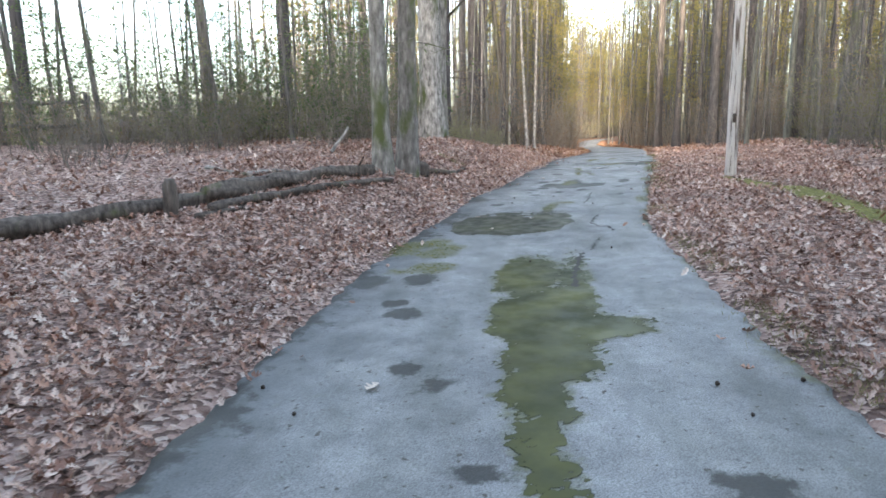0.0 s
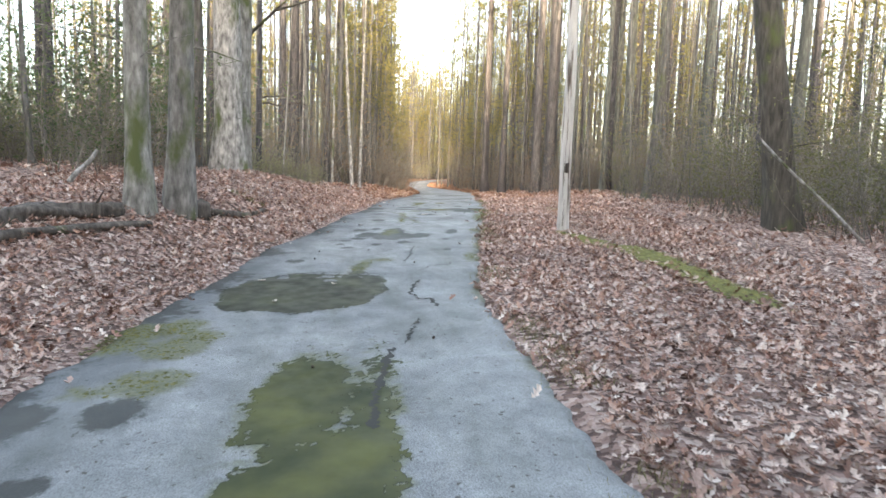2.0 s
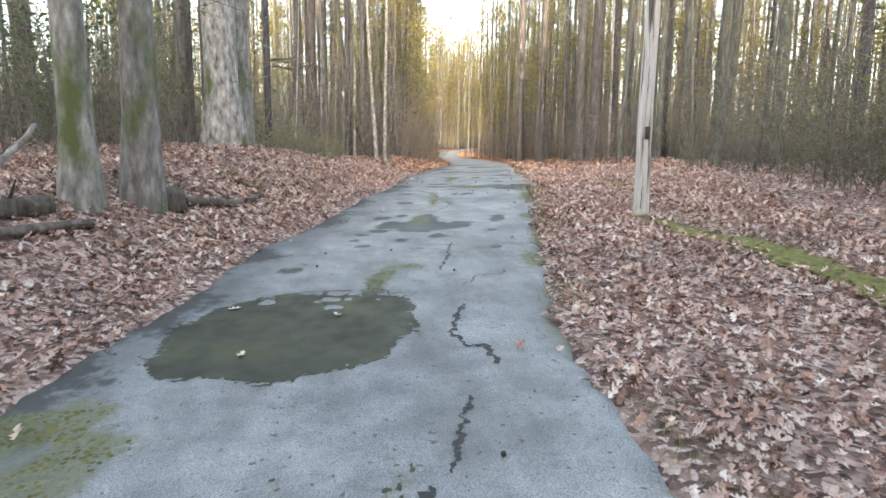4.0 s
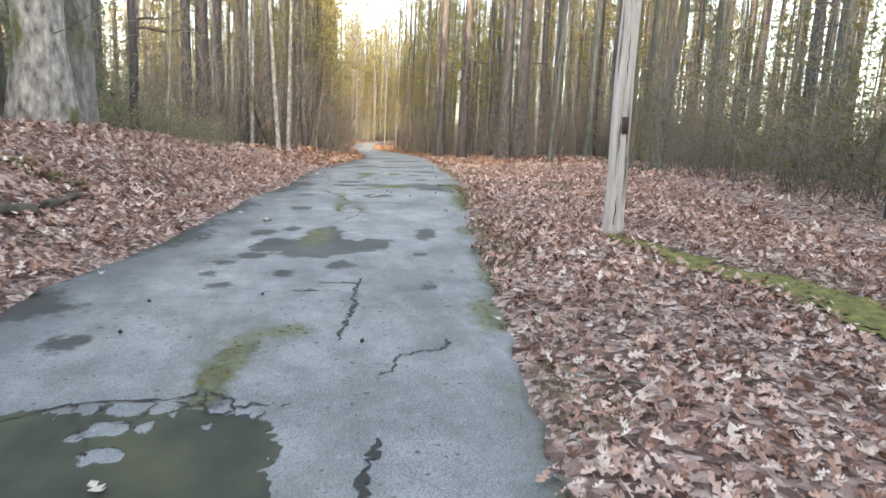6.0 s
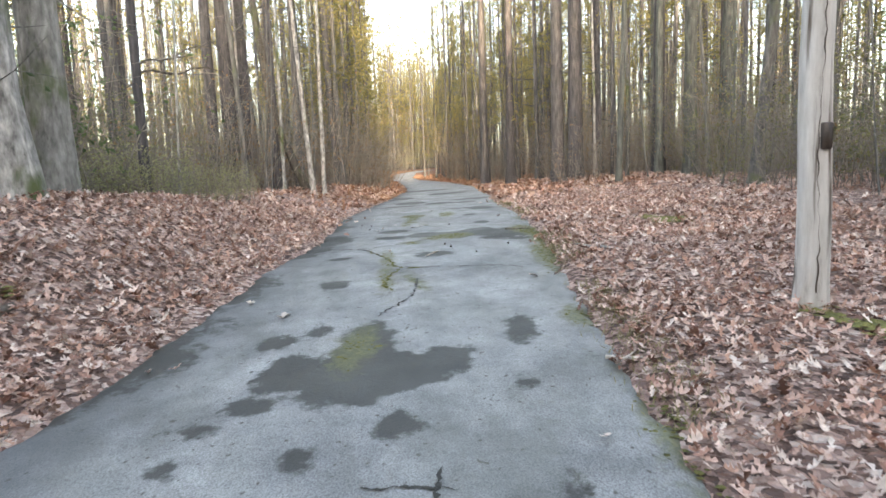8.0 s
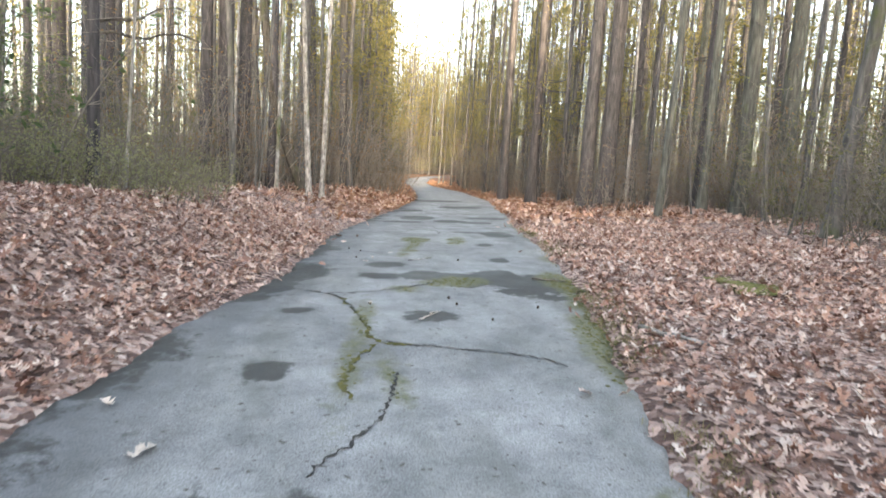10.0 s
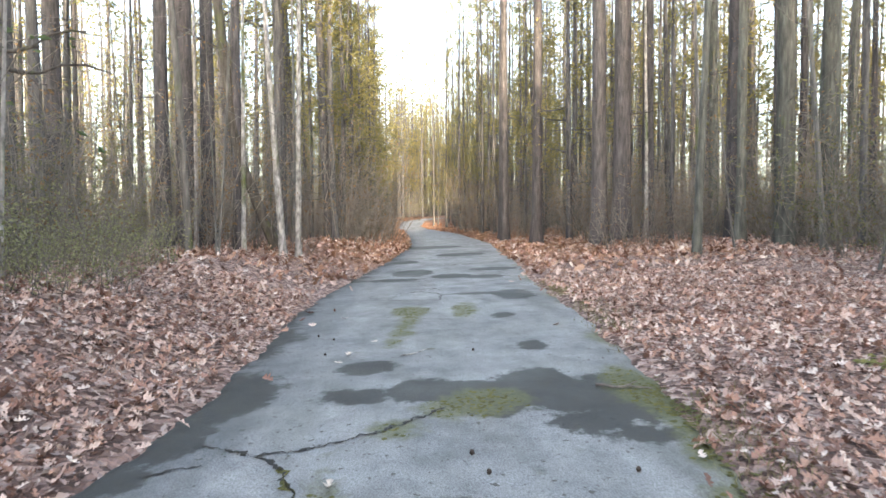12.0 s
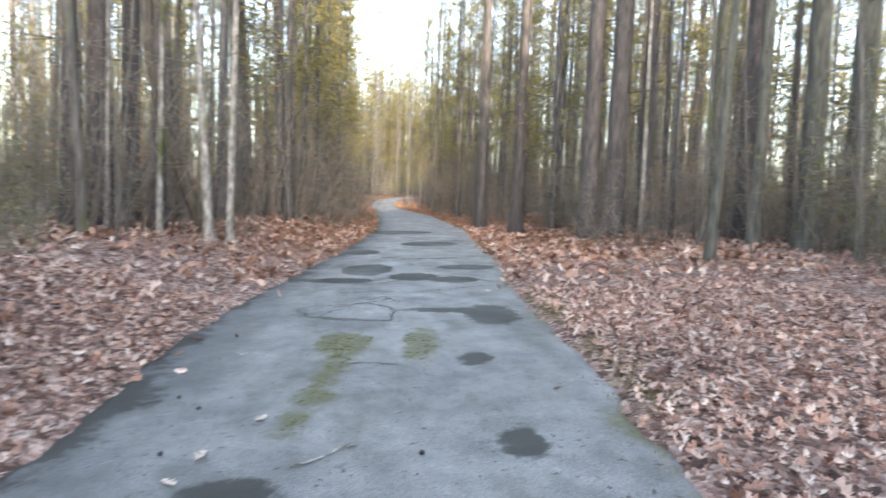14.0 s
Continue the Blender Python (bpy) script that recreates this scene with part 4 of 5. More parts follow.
def strew(name, x, y, size, lift, mat, label, on_road=False):
    """Lays one leaf at each of the given places, as one mesh."""
    n = len(x)
    v = LEAF_V[npr.integers(0, len(LEAF_V), n)] * size[:, None, None]
    a_ = npr.uniform(0, 2 * np.pi, n)
    tx, ty = npr.normal(0, 0.5, n), npr.normal(0, 0.5, n)
    z = v[..., 2] + v[..., 0] * tx[:, None] + v[..., 1] * ty[:, None]
    ca, sa = np.cos(a_)[:, None], np.sin(a_)[:, None]
    px_, py_ = v[..., 0] * ca - v[..., 1] * sa + x[:, None], v[..., 0] * sa + v[..., 1] * ca + y[:, None]
    base = np.maximum(land(x, y), np.where((x > left_edge(y)) & (x < right_edge(y)), road_z(x, y), -99))
    pz = base[:, None] + lift[:, None] + z
    k = LEAF_V.shape[1]
    verts = np.stack([px_, py_, pz], -1).reshape(-1, 3)
    faces = (LEAF_F[None] + (np.arange(n) * k)[:, None, None]).reshape(-1, 3)
    return tagged(mesh_np(name, verts, faces, mat), label, "leaves", kind="stuff")


def litter_field(count, box, near, far, smin, smax, seed):
    x, y = npr.uniform(box[0], box[1], count), npr.uniform(box[2], box[3], count)
    off = np.maximum(left_edge(y) - x, x - right_edge(y))
    edge = near + 0.16 * fuzz(x, y, 2.4, seed) + 0.08 * fuzz(x, y, 7.0, seed)
    keep = (off > edge) & (off < far) & (blob_field(MOSS_STRIP, x, y, 0.5) < npr.uniform(-0.45, 1.0, count))
    x, y = x[keep], y[keep]
    return x, y, npr.uniform(smin, smax, len(x)), npr.uniform(0.008, 0.06, len(x))


strew("leaf_litter", *litter_field(132000, (-6.5, 10, 1.5, 24), 0.03, 4.2, 0.038, 0.088, 1.0), LEAVES, "fallen dry oak leaves covering the forest floor")
strew("leaf_litter", *litter_field(30000, (-13, 16, 3, 34), 4.0, 10, 0.075, 0.13, 2.0), LEAVES, "fallen dry oak leaves under the trees")
strew("leaf_litter", *litter_field(9000, (-6, 18, 24, 40), 0.0, 6, 0.11, 0.17, 3.0), LEAVES, "fallen dry leaves beside the drive")
strew("pine_straw", *litter_field(18000, (0, 22, 25, 80), -0.1, 5, 0.11, 0.19, 3.0), RUST_LEAVES, "rusty brown leaves and needles beside the drive")
strew("leaf_litter", *litter_field(900, (-2, 9, 2, 26), -0.4, 0.1, 0.06, 0.11, 4.0), LEAVES, "scattered leaves along the edge of the drive")


# ---- puddles, moss and cracks on the drive ----
def puddle(blobs, label, water, dry=(), cell=0.03):
    """A thin sheet of water in the shape of merged, ragged-edged ovals, round small dry islands."""
    b = np.array(blobs, float)
    reach = 1.4 * np.maximum(b[:, 2], b[:, 3])
    x0, x1, y0, y1 = (b[:, 0] - reach).min(), (b[:, 0] + reach).max(), (b[:, 1] - reach).min(), (b[:, 1] + reach).max()
    nx, ny = max(4, int((x1 - x0) / cell)), max(4, int((y1 - y0) / cell))
    gx, gy = np.meshgrid(np.linspace(x0, x1, nx), np.linspace(y0, y1, ny))
    field = blob_field(blobs, gx, gy, 0.5) + 0.35 * fuzz(gx, gy, 45.0, 2.0)
    for island in dry:
        field = np.minimum(field, -1.5 * blob_field([island], gx, gy, 0.25))
    f = grid_faces(nx, ny)
    f = f[field.ravel()[f].max(1) > -0.25]
    mark = np.arange(gx.size)
    for _ in range(400):
        was = mark.copy()
        np.minimum.at(mark, f.ravel(), np.repeat(mark[f].min(1), 4))
        if (was == mark).all():
            break
    keys, counts = np.unique(mark[f[:, 0]], return_counts=True)
    f = f[mark[f[:, 0]] == keys[counts.argmax()]]
    used, inverse = np.unique(f, return_inverse=True)
    places = np.stack([gx, gy, road_z(gx, gy) + 0.003], -1).reshape(-1, 3)[used]
    ob = mesh_np("puddle", places, inverse.reshape(f.shape), water, True)
    body = np.clip(0.5 + field.ravel()[used] * 1.1, 0, 1).astype(np.float32)
    ob.data.attributes.new("body", "FLOAT", "POINT").data.foreach_set("value", body)
    return tagged(ob, label, "puddle")


def moss_patch(blobs, label, density=1500, on_land=False, name="moss_patch"):
    """Low cushions of moss, thick in the middle of the patch and thinning out at its rim."""
    b = np.array(blobs, float)
    verts, faces = [], []
    for cx, cy, rx, ry, ang in b:
        n = int(density * rx * ry * 4)
        u, v = npr.uniform(-1.4, 1.4, n) * rx, npr.uniform(-1.4, 1.4, n) * ry
        ca, sa = math.cos(radians(ang)), math.sin(radians(ang))
        x, y = cx + u * ca - v * sa, cy + u * sa + v * ca
        keep = blob_field(blobs, x, y, 0.7) > npr.uniform(-0.15, 0.9, n)
        if not on_land:
            keep &= (x > left_edge(y) - 0.03) & (x < right_edge(y) + 0.06)
        for px_, py_ in zip(x[keep], y[keep]):
            r = npr.uniform(0.006, 0.022) * (2.2 if on_land else 1)
            z = float(land(px_, py_)) + 0.02 if on_land else float(max(road_z(px_, py_), land(px_, py_)))
            k, a0 = len(verts), npr.uniform(0, 6.3)
            for i in range(5):
                rr = r * npr.uniform(.7, 1.4)
                verts.append((px_ + rr * math.cos(a0 + i * 1.2566), py_ + rr * math.sin(a0 + i * 1.2566), z - 0.001))
            verts.append((px_, py_, z + r * npr.uniform(.15, .4)))
            faces += [(k + i, k + (i + 1) % 5, k + 5) for i in range(5)]
    if faces:
        tagged(mesh_np(name, verts, faces, BANK_MOSS if on_land else MOSS, True), label, "moss", kind="stuff")


puddle(PUDDLE_NEAR, "shallow murky green puddle on the asphalt", WATER)
DRY_ISLANDS = [(0.9, 10.36, 0.061, 0.073, -14), (1.47, 10.51, 0.081, 0.071, -14), (1.31, 10.54, 0.051, 0.046, -14), (1.61, 10.49, 0.046, 0.065, -14), (1.43, 10.36, 0.081, 0.056, -14), (1.57, 10.34, 0.036, 0.05, -14), (1.32, 10.31, 0.036, 0.035, -14), (1.86, 10.48, 0.072, 0.08, -14), (1.46, 10.14, 0.072, 0.046, -14), (1.72, 10.52, 0.025, 0.035, -14), (1.84, 10.28, 0.025, 0.025, -14)]
puddle(PUDDLE_LONG, "wide shallow murky puddle on the asphalt, with dry islands", GREY_WATER, DRY_ISLANDS)
for blobs in MOSSES:
    moss_patch(blobs, "thin yellow-green moss cushions on the asphalt")
moss_patch([(-0.25, 14.6, 0.2, 0.12, 10), (0.1, 14.72, 0.14, 0.1, 0)], "green moss cushion among fallen leaves", 2600, True, "moss_cushion")
moss_patch(MOSS_STRIP, "strip of yellow-green moss between fallen leaves", 1900, True, "moss_strip")


def crack(points, width, mat=None, label="crack in the worn asphalt", name="asphalt_crack"):
    """A jagged dark fissure along a few way points, wider and narrower by turns."""
    pts = [Vector((x, y)) for x, y in points]
    fine = []
    for a_, b_ in zip(pts, pts[1:]):
        n = max(2, int((b_ - a_).length / 0.022))
        side = Vector((-(b_ - a_).y, (b_ - a_).x)).normalized()
        for i in range(n):
            q = a_.lerp(b_, i / n)
            fine.append(q + side * (0.022 * float(fuzz(q.x, q.y, 16.0)) + 0.012 * float(fuzz(q.x, q.y, 55.0, 3.0)) + rng.uniform(-.012, .012)))
    fine.append(pts[-1])
    verts, faces = [], []
    for i, q in enumerate(fine):
        d = (fine[min(i + 1, len(fine) - 1)] - fine[max(i - 1, 0)]).normalized()
        s = Vector((-d.y, d.x))
        w = width * max(0.1, 0.42 + 0.5 * float(fuzz(q.x, q.y, 21.0, 7.0)) + rng.uniform(-.25, .25)) * (0.25 if i in (0, len(fine) - 1) else 1)
        for k in (-1, 1):
            e_ = q + s * (w * k * 0.5 * (1 + 0.3 * float(fuzz(q.x, q.y, 70.0, k))))
            verts.append((e_.x, e_.y, float(road_z(e_.x, e_.y)) + 0.005))
        if i:
            j = 2 * i
            faces.append((j - 2, j - 1, j + 1, j))
    return tagged(mesh_np(name, verts, faces, mat or FISSURE), label, "crack")


crack([(2.52, 10.02), (2.39, 9.65), (2.32, 9.38), (2.39, 9.11), (2.53, 9.11), (2.53, 8.8)], 0.07)
crack([(2.28, 8.41), (2.16, 8.03), (2.07, 7.69)], 0.06)
crack([(1.96, 7.62), (1.89, 7.35), (1.82, 7.03), (1.76, 6.7), (1.7, 6.2)], 0.10)
crack([(2.79, 12.36), (2.66, 11.95), (2.64, 11.69), (2.53, 11.39), (2.46, 11.11)], 0.045)
crack([(2.44, 12.31), (2.82, 12.18)], 0.03)
crack([(2.23, 12.14), (2.58, 12.03)], 0.025)
crack([(3.1, 11.01), (3.02, 10.85), (2.81, 10.84), (2.75, 10.8), (2.73, 10.71), (2.62, 10.61)], 0.035)
crack([(0.92, 10.47), (1.06, 10.56), (1.24, 10.62), (1.4, 10.59), (1.55, 10.58), (1.64, 10.56), (1.8, 10.64)], 0.03)
crack([(1.23, 10.61), (1.28, 10.43), (1.35, 10.32), (1.4, 10.14)], 0.025)
crack([(1.36, 10.59), (1.36, 10.45), (1.51, 10.37), (1.57, 10.43), (1.56, 10.56)], 0.025)
crack([(1.66, 10.53), (1.74, 10.46), (1.79, 10.53), (1.8, 10.62)], 0.03)
crack([(1.79, 10.53), (1.79, 10.39), (1.93, 10.38), (1.93, 10.48), (1.8, 10.6)], 0.03)
crack([(1.93, 10.42), (2.05, 10.41), (2.18, 10.4)], 0.03)
crack([(1.95, 9.67), (2.0, 9.65)], 0.04)
crack([(1.97, 9.61), (2.05, 9.47), (2.11, 9.46)], 0.05)
crack([(2.51, 17.98), (2.79, 17.76), (3.15, 17.76), (3.53, 17.92), (3.94, 18.18)], 0.045)
crack([(2.25, 17.64), (2.55, 17.7)], 0.03)
crack([(2.95, 17.56), (3.06, 17.06), (3.13, 16.64), (3.11, 16.43)], 0.06, MOSS, "mossy crack in the worn asphalt")
crack([(2.79, 17.76), (2.95, 17.56), (3.06, 17.06)], 0.04)
crack([(3.22, 16.3), (3.43, 16.18), (3.58, 16.13), (3.96, 15.98), (4.26, 15.82), (4.35, 15.66)], 0.045)
crack([(3.11, 16.43), (3.19, 16.25), (3.43, 16.18)], 0.07, MOSS, "mossy crack in the worn asphalt")
crack([(3.19, 16.22), (3.0, 15.93), (2.92, 15.55), (2.98, 15.31)], 0.06, MOSS, "mossy crack in the worn asphalt")
crack([(3.26, 15.69), (3.17, 15.22), (3.0, 14.9), (2.84, 14.71), (2.75, 14.57)], 0.035)
crack([(3.83, 23.44), (4.3, 23.51), (4.94, 23.93)], 0.04)
crack([(4.58, 23.81), (4.03, 23.01), (4.75, 22.61)], 0.035)
crack([(4.11, 25.8), (4.8, 25.17), (5.46, 25.62), (6.6, 25.23)], 0.06)
crack([(4.3, 24.6), (5.4, 24.4), (6.6, 24.8)], 0.04)
crack([(5.4, 29.0), (6.6, 28.4), (7.9, 28.9)], 0.10)
crack([(6.0, 33.0), (7.4, 33.4), (8.8, 32.8)], 0.14)
crack([(3.79, 23.51), (4.05, 23.63), (4.37, 23.66), (4.64, 23.71), (4.86, 23.37), (4.89, 23.12)], 0.05)
crack([(3.82, 23.44), (3.94, 23.03), (4.25, 22.81), (4.75, 22.66), (4.86, 23.13)], 0.045)
crack([(4.66, 23.91), (4.9, 24.11), (5.01, 23.71)], 0.05)
crack([(4.24, 25.9), (4.74, 25.36), (5.23, 25.87), (5.9, 26.06), (6.44, 25.59), (6.67, 25.03)], 0.07)
crack([(4.15, 21.2), (4.36, 21.18), (4.61, 21.08)], 0.03)
crack([(5.33, 31.14), (6.2, 31.44), (6.9, 30.64)], 0.12)
crack([(5.3, 29.11), (5.95, 28.4), (6.94, 28.62)], 0.1)


# ---- loose things on the drive ----
def fallen_leaf(x, y, size, mat):
    g = Geo()
    v = LEAF_V[rng.randint(0, 11)] * size
    a_ = rng.uniform(0, 6.3)
    for p in v:
        g.v.append((p[0] * math.cos(a_) - p[1] * math.sin(a_), p[0] * math.sin(a_) + p[1] * math.cos(a_), p[2] + 0.002))
    g.f = [tuple(int(i) for i in f) for f in LEAF_F]
    ob = part("fallen_leaf", g, mat, smooth=False)
    ob.matrix_world = pose(x, y, float(road_z(x, y)) + 0.008)
    return tagged(ob, "single pale dry leaf on the asphalt", "leaf", "leaves on the drive")


def seed_ball(x, y, r):
    g = Geo()
    n = 7
    pts = [(0, 0, r - r * math.cos(math.pi * i / n)) for i in range(n + 1)]
    g.tube(pts, [max(0.15 * r, r * math.sin(math.pi * i / n)) * (1.12 if i % 2 else 0.9) for i in range(n + 1)], 9, wob=0.3)
    ob = part("seed_ball", g, CONE)
    ob.matrix_world = pose(x, y, float(road_z(x, y)) + 0.002, rng.uniform(-20, 20), rng.uniform(-20, 20), 0)
    return tagged(ob, "small dark brown spiny seed ball", "seed ball", "seed balls on the drive")


def twig(a_, b_, r, mat, label):
    g = Geo()
    a_, b_ = Vector((*a_, 0)), Vector((*b_, 0))
    n = 8
    pts = []
    for i in range(n + 1):
        q = a_.lerp(b_, i / n) + Vector((0.02 * math.sin(i * 1.7), 0.02 * math.cos(i * 1.1), 0))
        q.z = float(max(road_z(q.x, q.y), land(q.x, q.y))) + r + 0.008
        pts.append(q)
    g.tube(pts, [r * (1 - 0.5 * i / n) for i in range(n + 1)], 6)
    side = pts[5] + Vector((0.09, 0.07, 0.01))
    g.tube([pts[4], pts[4].lerp(side, .5), side], [r * .6, r * .5, r * .3], 5)
    return tagged(part("fallen_twig", g, mat), label, "twig")


for x, y in ((0.23, 4.02), (0.81, 12.82), (0.49, 12.36), (2.05, 14.88), (1.73, 15.38), (2.02, 14.82), (3.19, 17.27), (3.28, 19.48), (3.38, 19.71), (3.64, 20.17), (3.41, 21.59), (0.66, 10.21), (0.9, 9.2), (1.5, 9.9)):
    fallen_leaf(x, y, rng.uniform(.08, .13), PALE_LEAF)
for x, y in ((-0.13, 3.67), (-0.45, 4.04), (2.24, 3.6), (2.21, 3.99), (2.68, 4.02), (2.32, 7.79), (1.34, 7.26), (2.03, 12.06), (1.29, 12.04), (2.6, 11.06), (1.24, 11.48), (3.92, 17.45), (3.95, 17.22), (4.14, 16.72), (4.45, 19.53), (4.64, 17.06), (3.18, 19.81), (3.26, 20.42), (3.11, 20.65)):
    seed_ball(x, y, rng.uniform(.010, .0145))
twig((3.81, 19.51), (4.12, 19.69), 0.006, PALE_BARK, "thin grey twig lying on the asphalt")
twig((3.55, 16.75), (3.72, 17.0), 0.006, PALE_LEAF, "thin pale twig lying on the asphalt")
twig((5.0, 18.25), (5.3, 18.1), 0.012, TWIG, "short dark stick lying on the asphalt")
twig((3.95, 13.15), (4.12, 13.09), 0.014, PALE_LEAF, "short pale stick at the asphalt edge")
twig((3.55, 10.35), (3.95, 10.15), 0.008, PALE_BARK, "dry pale twig among the fallen leaves")
twig((3.75, 10.0), (3.5, 9.75), 0.007, PALE_BARK, "dry pale twig among the fallen leaves")
twig((5.2, 16.3), (5.5, 15.9), 0.025, PALE_BARK, "pale piece of branch among the leaves")


# ---- utility pole ----
def utility_pole(x, y):
    root = new("utility_pole")
    root.matrix_world = pose(x, y, float(land(x, y)))
    g = Geo()
    n = 18
    g.tube([(0, 0, -0.4), (0, 0, 0.0)] + [(0.006 * math.sin(i), 0.006 * math.cos(i * 1.3), 9.0 * (i / n) ** 1.3) for i in range(1, n + 1)], [0.132, 0.124] + [0.115 - 0.04 * i / n for i in range(1, n + 1)], 22, wob=0.04)
    part("pole", g, POLE, root)
    c = Geo()
    a_ = radians(-100)
    px_, py_ = 0.112 * math.cos(a_), 0.112 * math.sin(a_)
    s = Vector((-math.sin(a_), math.cos(a_), 0)) * 0.032
    o = Vector((math.cos(a_), math.sin(a_), 0)) * 0.035
    b = Vector((px_, py_, 1.10)) - o * 0.4
    for k, (zz, e_) in enumerate(((0, .8), (0.01, 1.0), (0.17, 1.0), (0.18, .8))):
        for u, w in ((-1, 0), (1, 0), (1, 1), (-1, 1)):
            q = b + s * u * e_ + o * w * e_ + Vector((0, 0, zz))
            c.v.append(tuple(q))
    for k in range(3):
        for m_ in range(4):
            i0, i1 = 4 * k + m_, 4 * k + (m_ + 1) % 4
            c.f.append((i0, i1, i1 + 4, i0 + 4))
    c.f += [(3, 2, 1, 0), (12, 13, 14, 15)]
    k = Geo()
    for i in range(64):
        zz = 0.02 + i * 0.055
        aa = radians(-118) + 0.10 * math.sin(i * 0.23) + 0.05 * math.sin(i * 1.9) + rng.uniform(-.03, .03)
        hw = 0.045 * max(0.2, 0.55 + 0.5 * math.sin(i * 0.41) + rng.uniform(-.35, .35))
        rr = 0.12 - 0.0022 * 18 * (zz / 9) ** 0.77
        for e_ in (-hw, hw):
            k.v.append((rr * math.cos(aa + e_), rr * math.sin(aa + e_), zz))
        if i:
            k.f.append((2 * i - 2, 2 * i - 1, 2 * i + 1, 2 * i))
    part("drying_crack", k, CONE, root, "dark jagged drying crack", smooth=False)
    part("bracket", c, CONE, root, "small black metal bracket")
    return tagged(root, "weathered pale grey wooden utility pole with dark streaks", "pole")


utility_pole(5.77, 13.6)


# ---- fallen wood on the left ----
def log(points, r0, r1, mat, label, lift=0.75, sides=14):
    g = Geo()
    pts, n = [], len(points)
    for i, (x, y) in enumerate(points):
        r = r0 + (r1 - r0) * i / (n - 1)
        pts.append(Vector((x, y, float(land(x, y)) + r * lift)))
    fine, radii = [], []
    for i in range(n - 1):
        for k in range(5):
            f = k / 5
            fine.append(pts[i].lerp(pts[i + 1], f) + Vector((0, 0, 0.006 * math.sin(3 * i + k))))
            radii.append((r0 + (r1 - r0) * (i + f) / (n - 1)) * (1 + 0.03 * math.sin(i * 2.3 + k * 1.1)))
    fine.append(pts[-1])
    radii.append(r1 * 0.8)
    g.tube(fine, radii, sides, wob=0.5)
    for k in (4, 9, 13):
        if k < len(fine):
            limb(g, fine[k] + Vector((0, 0, radii[k] * .5)), rand_dir(.3) + Vector((0, 0, .5)), rng.uniform(.15, .4), radii[k] * .25, 0.0, 2, 6)
    return tagged(part("fallen_log", g, mat), label, "log")


log([(-6.6, 6.0), (-5.5, 7.0), (-4.6, 7.8), (-3.7, 8.65), (-3.15, 9.3)], 0.13, 0.12, DEAD_WOOD, "long grey rotting log on the leaves")
log([(-3.3, 9.1), (-2.55, 10.0), (-1.85, 10.85), (-1.3, 11.6)], 0.16, 0.09, DEAD_WOOD, "broken mossy log half sunk in leaves")
log([(-2.95, 8.5), (-2.4, 9.1), (-1.95, 9.9), (-1.45, 10.75), (-0.95, 11.6)], 0.08, 0.05, DEAD_WOOD, "thin dark rotten log lying on leaves")
log([(-4.3, 11.2), (-3.7, 10.9), (-3.2, 10.65)], 0.035, 0.025, PALE_BARK, "bare pale branch lying on leaves")
log([(-3.4, 10.7), (-2.95, 11.0), (-2.5, 11.05), (-1.95, 10.7)], 0.04, 0.025, PALE_BARK, "crooked pale branch lying on a log")
log([(-3.0, 8.2), (-2.75, 8.5), (-2.45, 8.7)], 0.05, 0.03, DEAD_WOOD, "short dark rotten limb beside a log")
log([(-0.45, 13.1), (0.05, 13.8), (0.25, 14.6)], 0.06, 0.03, DEAD_WOOD, "dark rotten branch lying on leaves")
log([(0.0, 11.6), (0.25, 12.0)], 0.02, 0.015, MOSSY_BARK, "short mossy branch piece on leaves")


def stump(x, y, h, r, label, tilt=(0, 0)):
    g = Geo()
    g.tube([(0, 0, -0.1), (0, 0, 0.0), (0.01, 0, h * .5), (0.0, 0.01, h * .85), (0.01, 0.0, h)], [r * 1.35, r * 1.2, r, r * .95, r * .55], 12, wob=0.5)
    ob = part("tree_stump", g, DEAD_WOOD)
    ob.matrix_world = pose(x, y, float(land(x, y)), *tilt, 0)
    return tagged(ob, label, "stump")


stump(-3.45, 8.42, 0.5, 0.08, "short dark broken stump beside a log")
stump(-9.8, 17.5, 0.7, 0.15, "old dark broken tree stump")
stump(-0.58, 12.95, 0.2, 0.13, "low dark rotten stump among leaves")


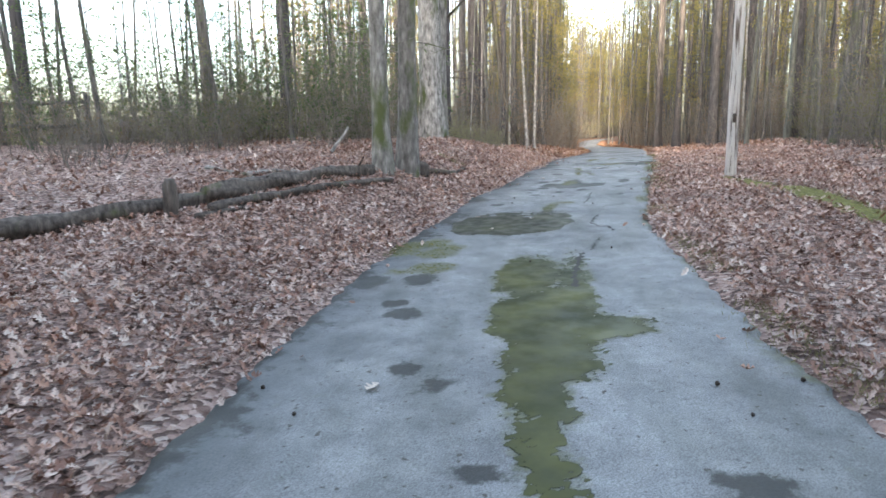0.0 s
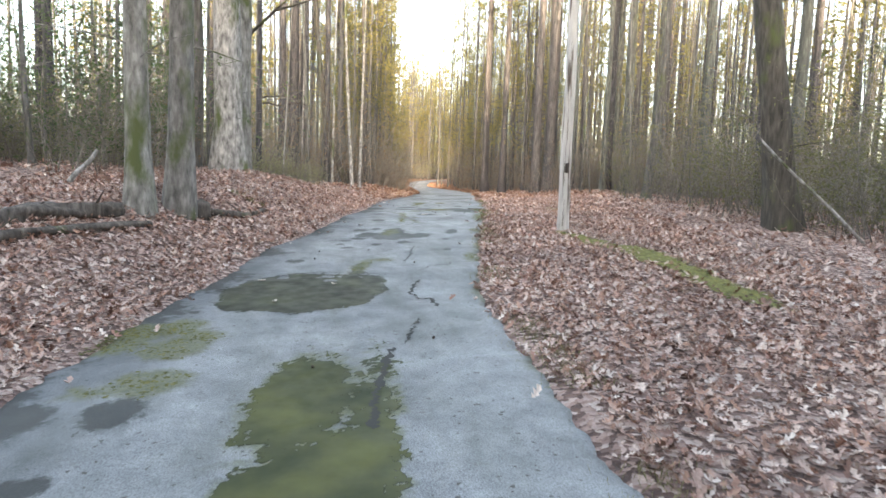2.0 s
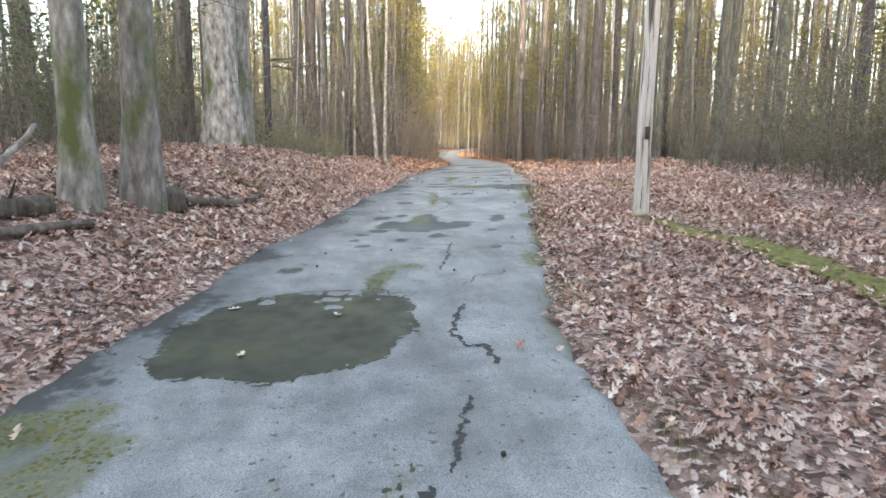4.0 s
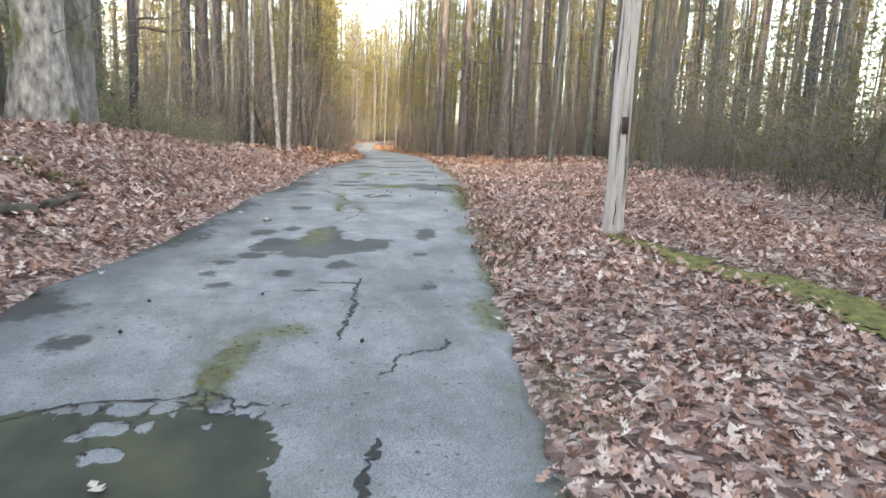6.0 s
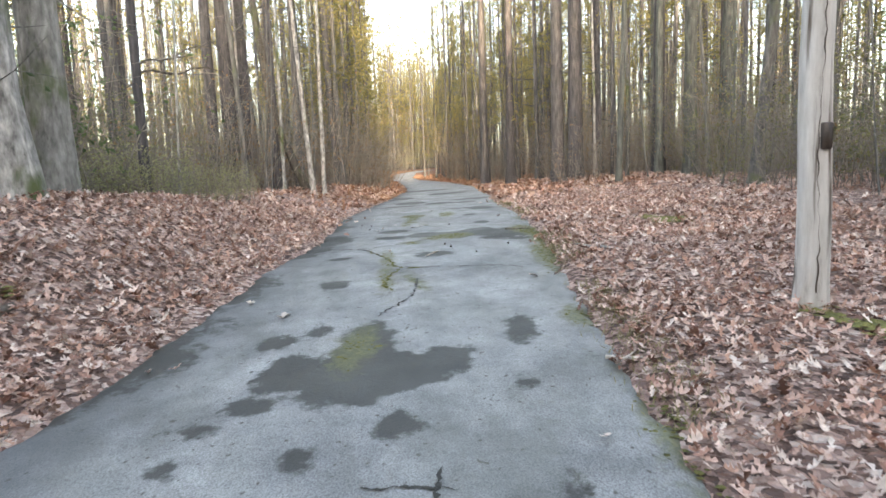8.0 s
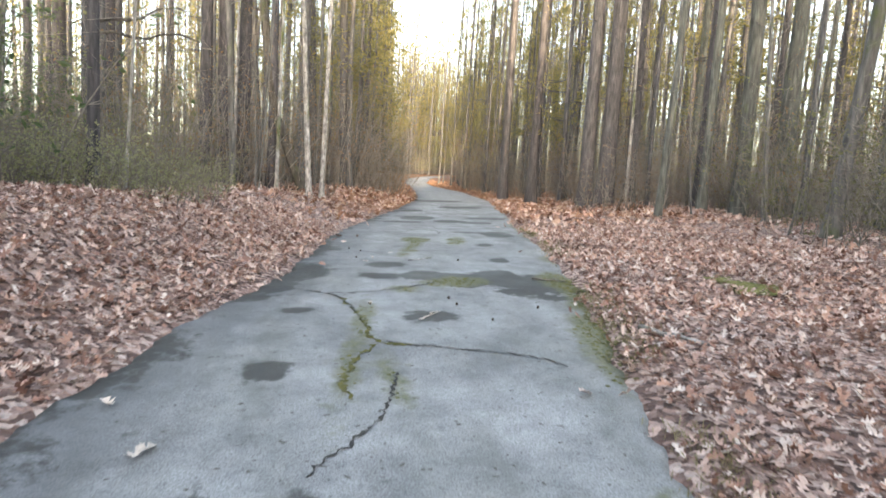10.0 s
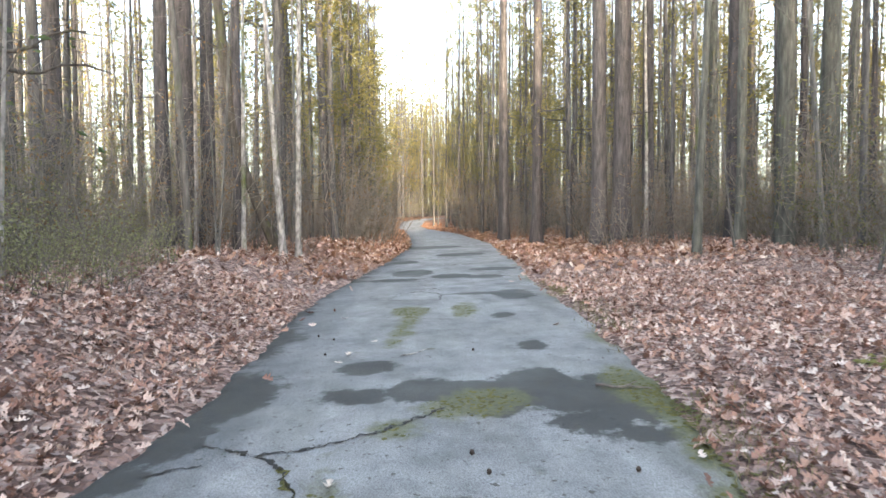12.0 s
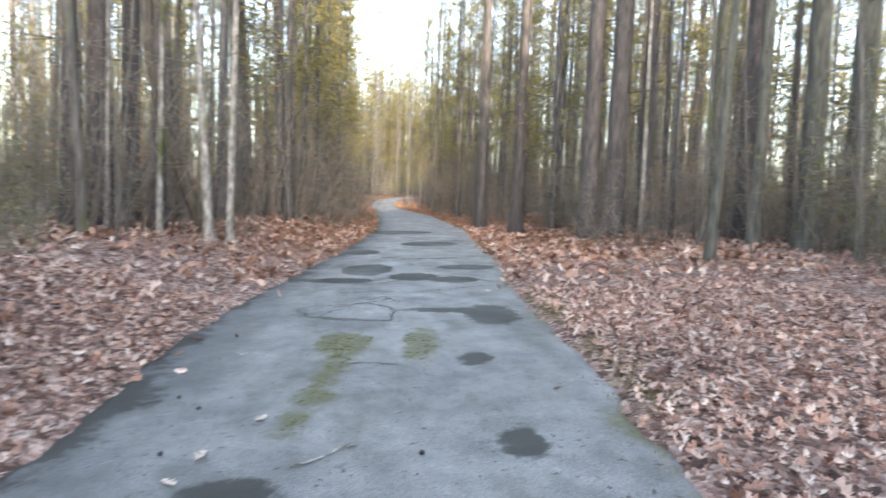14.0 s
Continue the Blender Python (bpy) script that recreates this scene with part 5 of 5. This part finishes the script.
def leaning_pole(a_, b_, r):
    g = Geo()
    a_, b_ = Vector(a_), Vector(b_)
    g.tube([a_.lerp(b_, i / 6) + Vector((0, 0, 0.03 * math.sin(i))) for i in range(7)], [r * (1 - .35 * i / 6) for i in range(7)], 8, wob=0.2)
    return tagged(part("leaning_dead_stem", g, PALE_BARK), "bare dead stem leaning out of the leaves", "dead stem")


leaning_pole((10.55, 11.6, float(land(10.55, 11.6)) - 0.05), (8.74, 12.2, 2.65), 0.03)
leaning_pole((-2.45, 12.75, float(land(-2.45, 12.75)) - 0.05), (-2.1, 13.05, 2.0), 0.045)


def rail_fence():
    """Old split-rail fence at the edge of the field."""
    posts = [(-10.6, 17.0), (-12.9, 16.6), (-15.2, 16.3), (-17.5, 16.0)]
    root = new("rail_fence")
    root.matrix_world = pose(0, 0, 0)
    for x, y in posts:
        g = Geo()
        z = float(land(x, y))
        g.tube([(x, y, z - 0.3), (x, y, z + 0.7), (x + .01, y, z + 1.35), (x, y, z + 1.45)], [.085, .08, .08, .05], 8, wob=0.15)
        part("post", g, GREY_BARK, root)
    for (xa, ya), (xb, yb) in zip(posts, posts[1:]):
        for h in (0.55, 1.2):
            g = Geo()
            za, zb = float(land(xa, ya)) + h, float(land(xb, yb)) + h + rng.uniform(-.05, .05)
            g.tube([(xa, ya, za), ((xa + xb) / 2, (ya + yb) / 2, (za + zb) / 2 - .03), (xb, yb, zb)], [.045, .06, .045], 7, wob=0.2)
            part("rail", g, GREY_BARK, root)
    return tagged(root, "old weathered split-rail wooden fence", "fence")


rail_fence()


# ---- grass wisps along the right edge ----
def verge_grass():
    g = Geo()
    for _ in range(7000):
        y = rng.uniform(2.5, 24)
        off = rng.gauss(0.14, 0.12)
        x = float(right_edge(y)) + off
        if float(fuzz(x, y, 1.1, 8.0)) < -0.25:
            continue
        z = float(max(land(x, y), road_z(x, y) - 0.02))
        d = Vector((rng.uniform(-.6, .6), rng.uniform(-.6, .6), rng.uniform(.25, 1))).normalized()
        s = d.cross(rand_dir(.2)).normalized()
        g.blade((x, y, z), d, s, rng.uniform(.03, .10), 0.006)
    return tagged(part("verge_grass", g, GRASS, smooth=False), "sparse dry yellow-green grass along the asphalt edge", "grass", kind="stuff")


verge_grass()
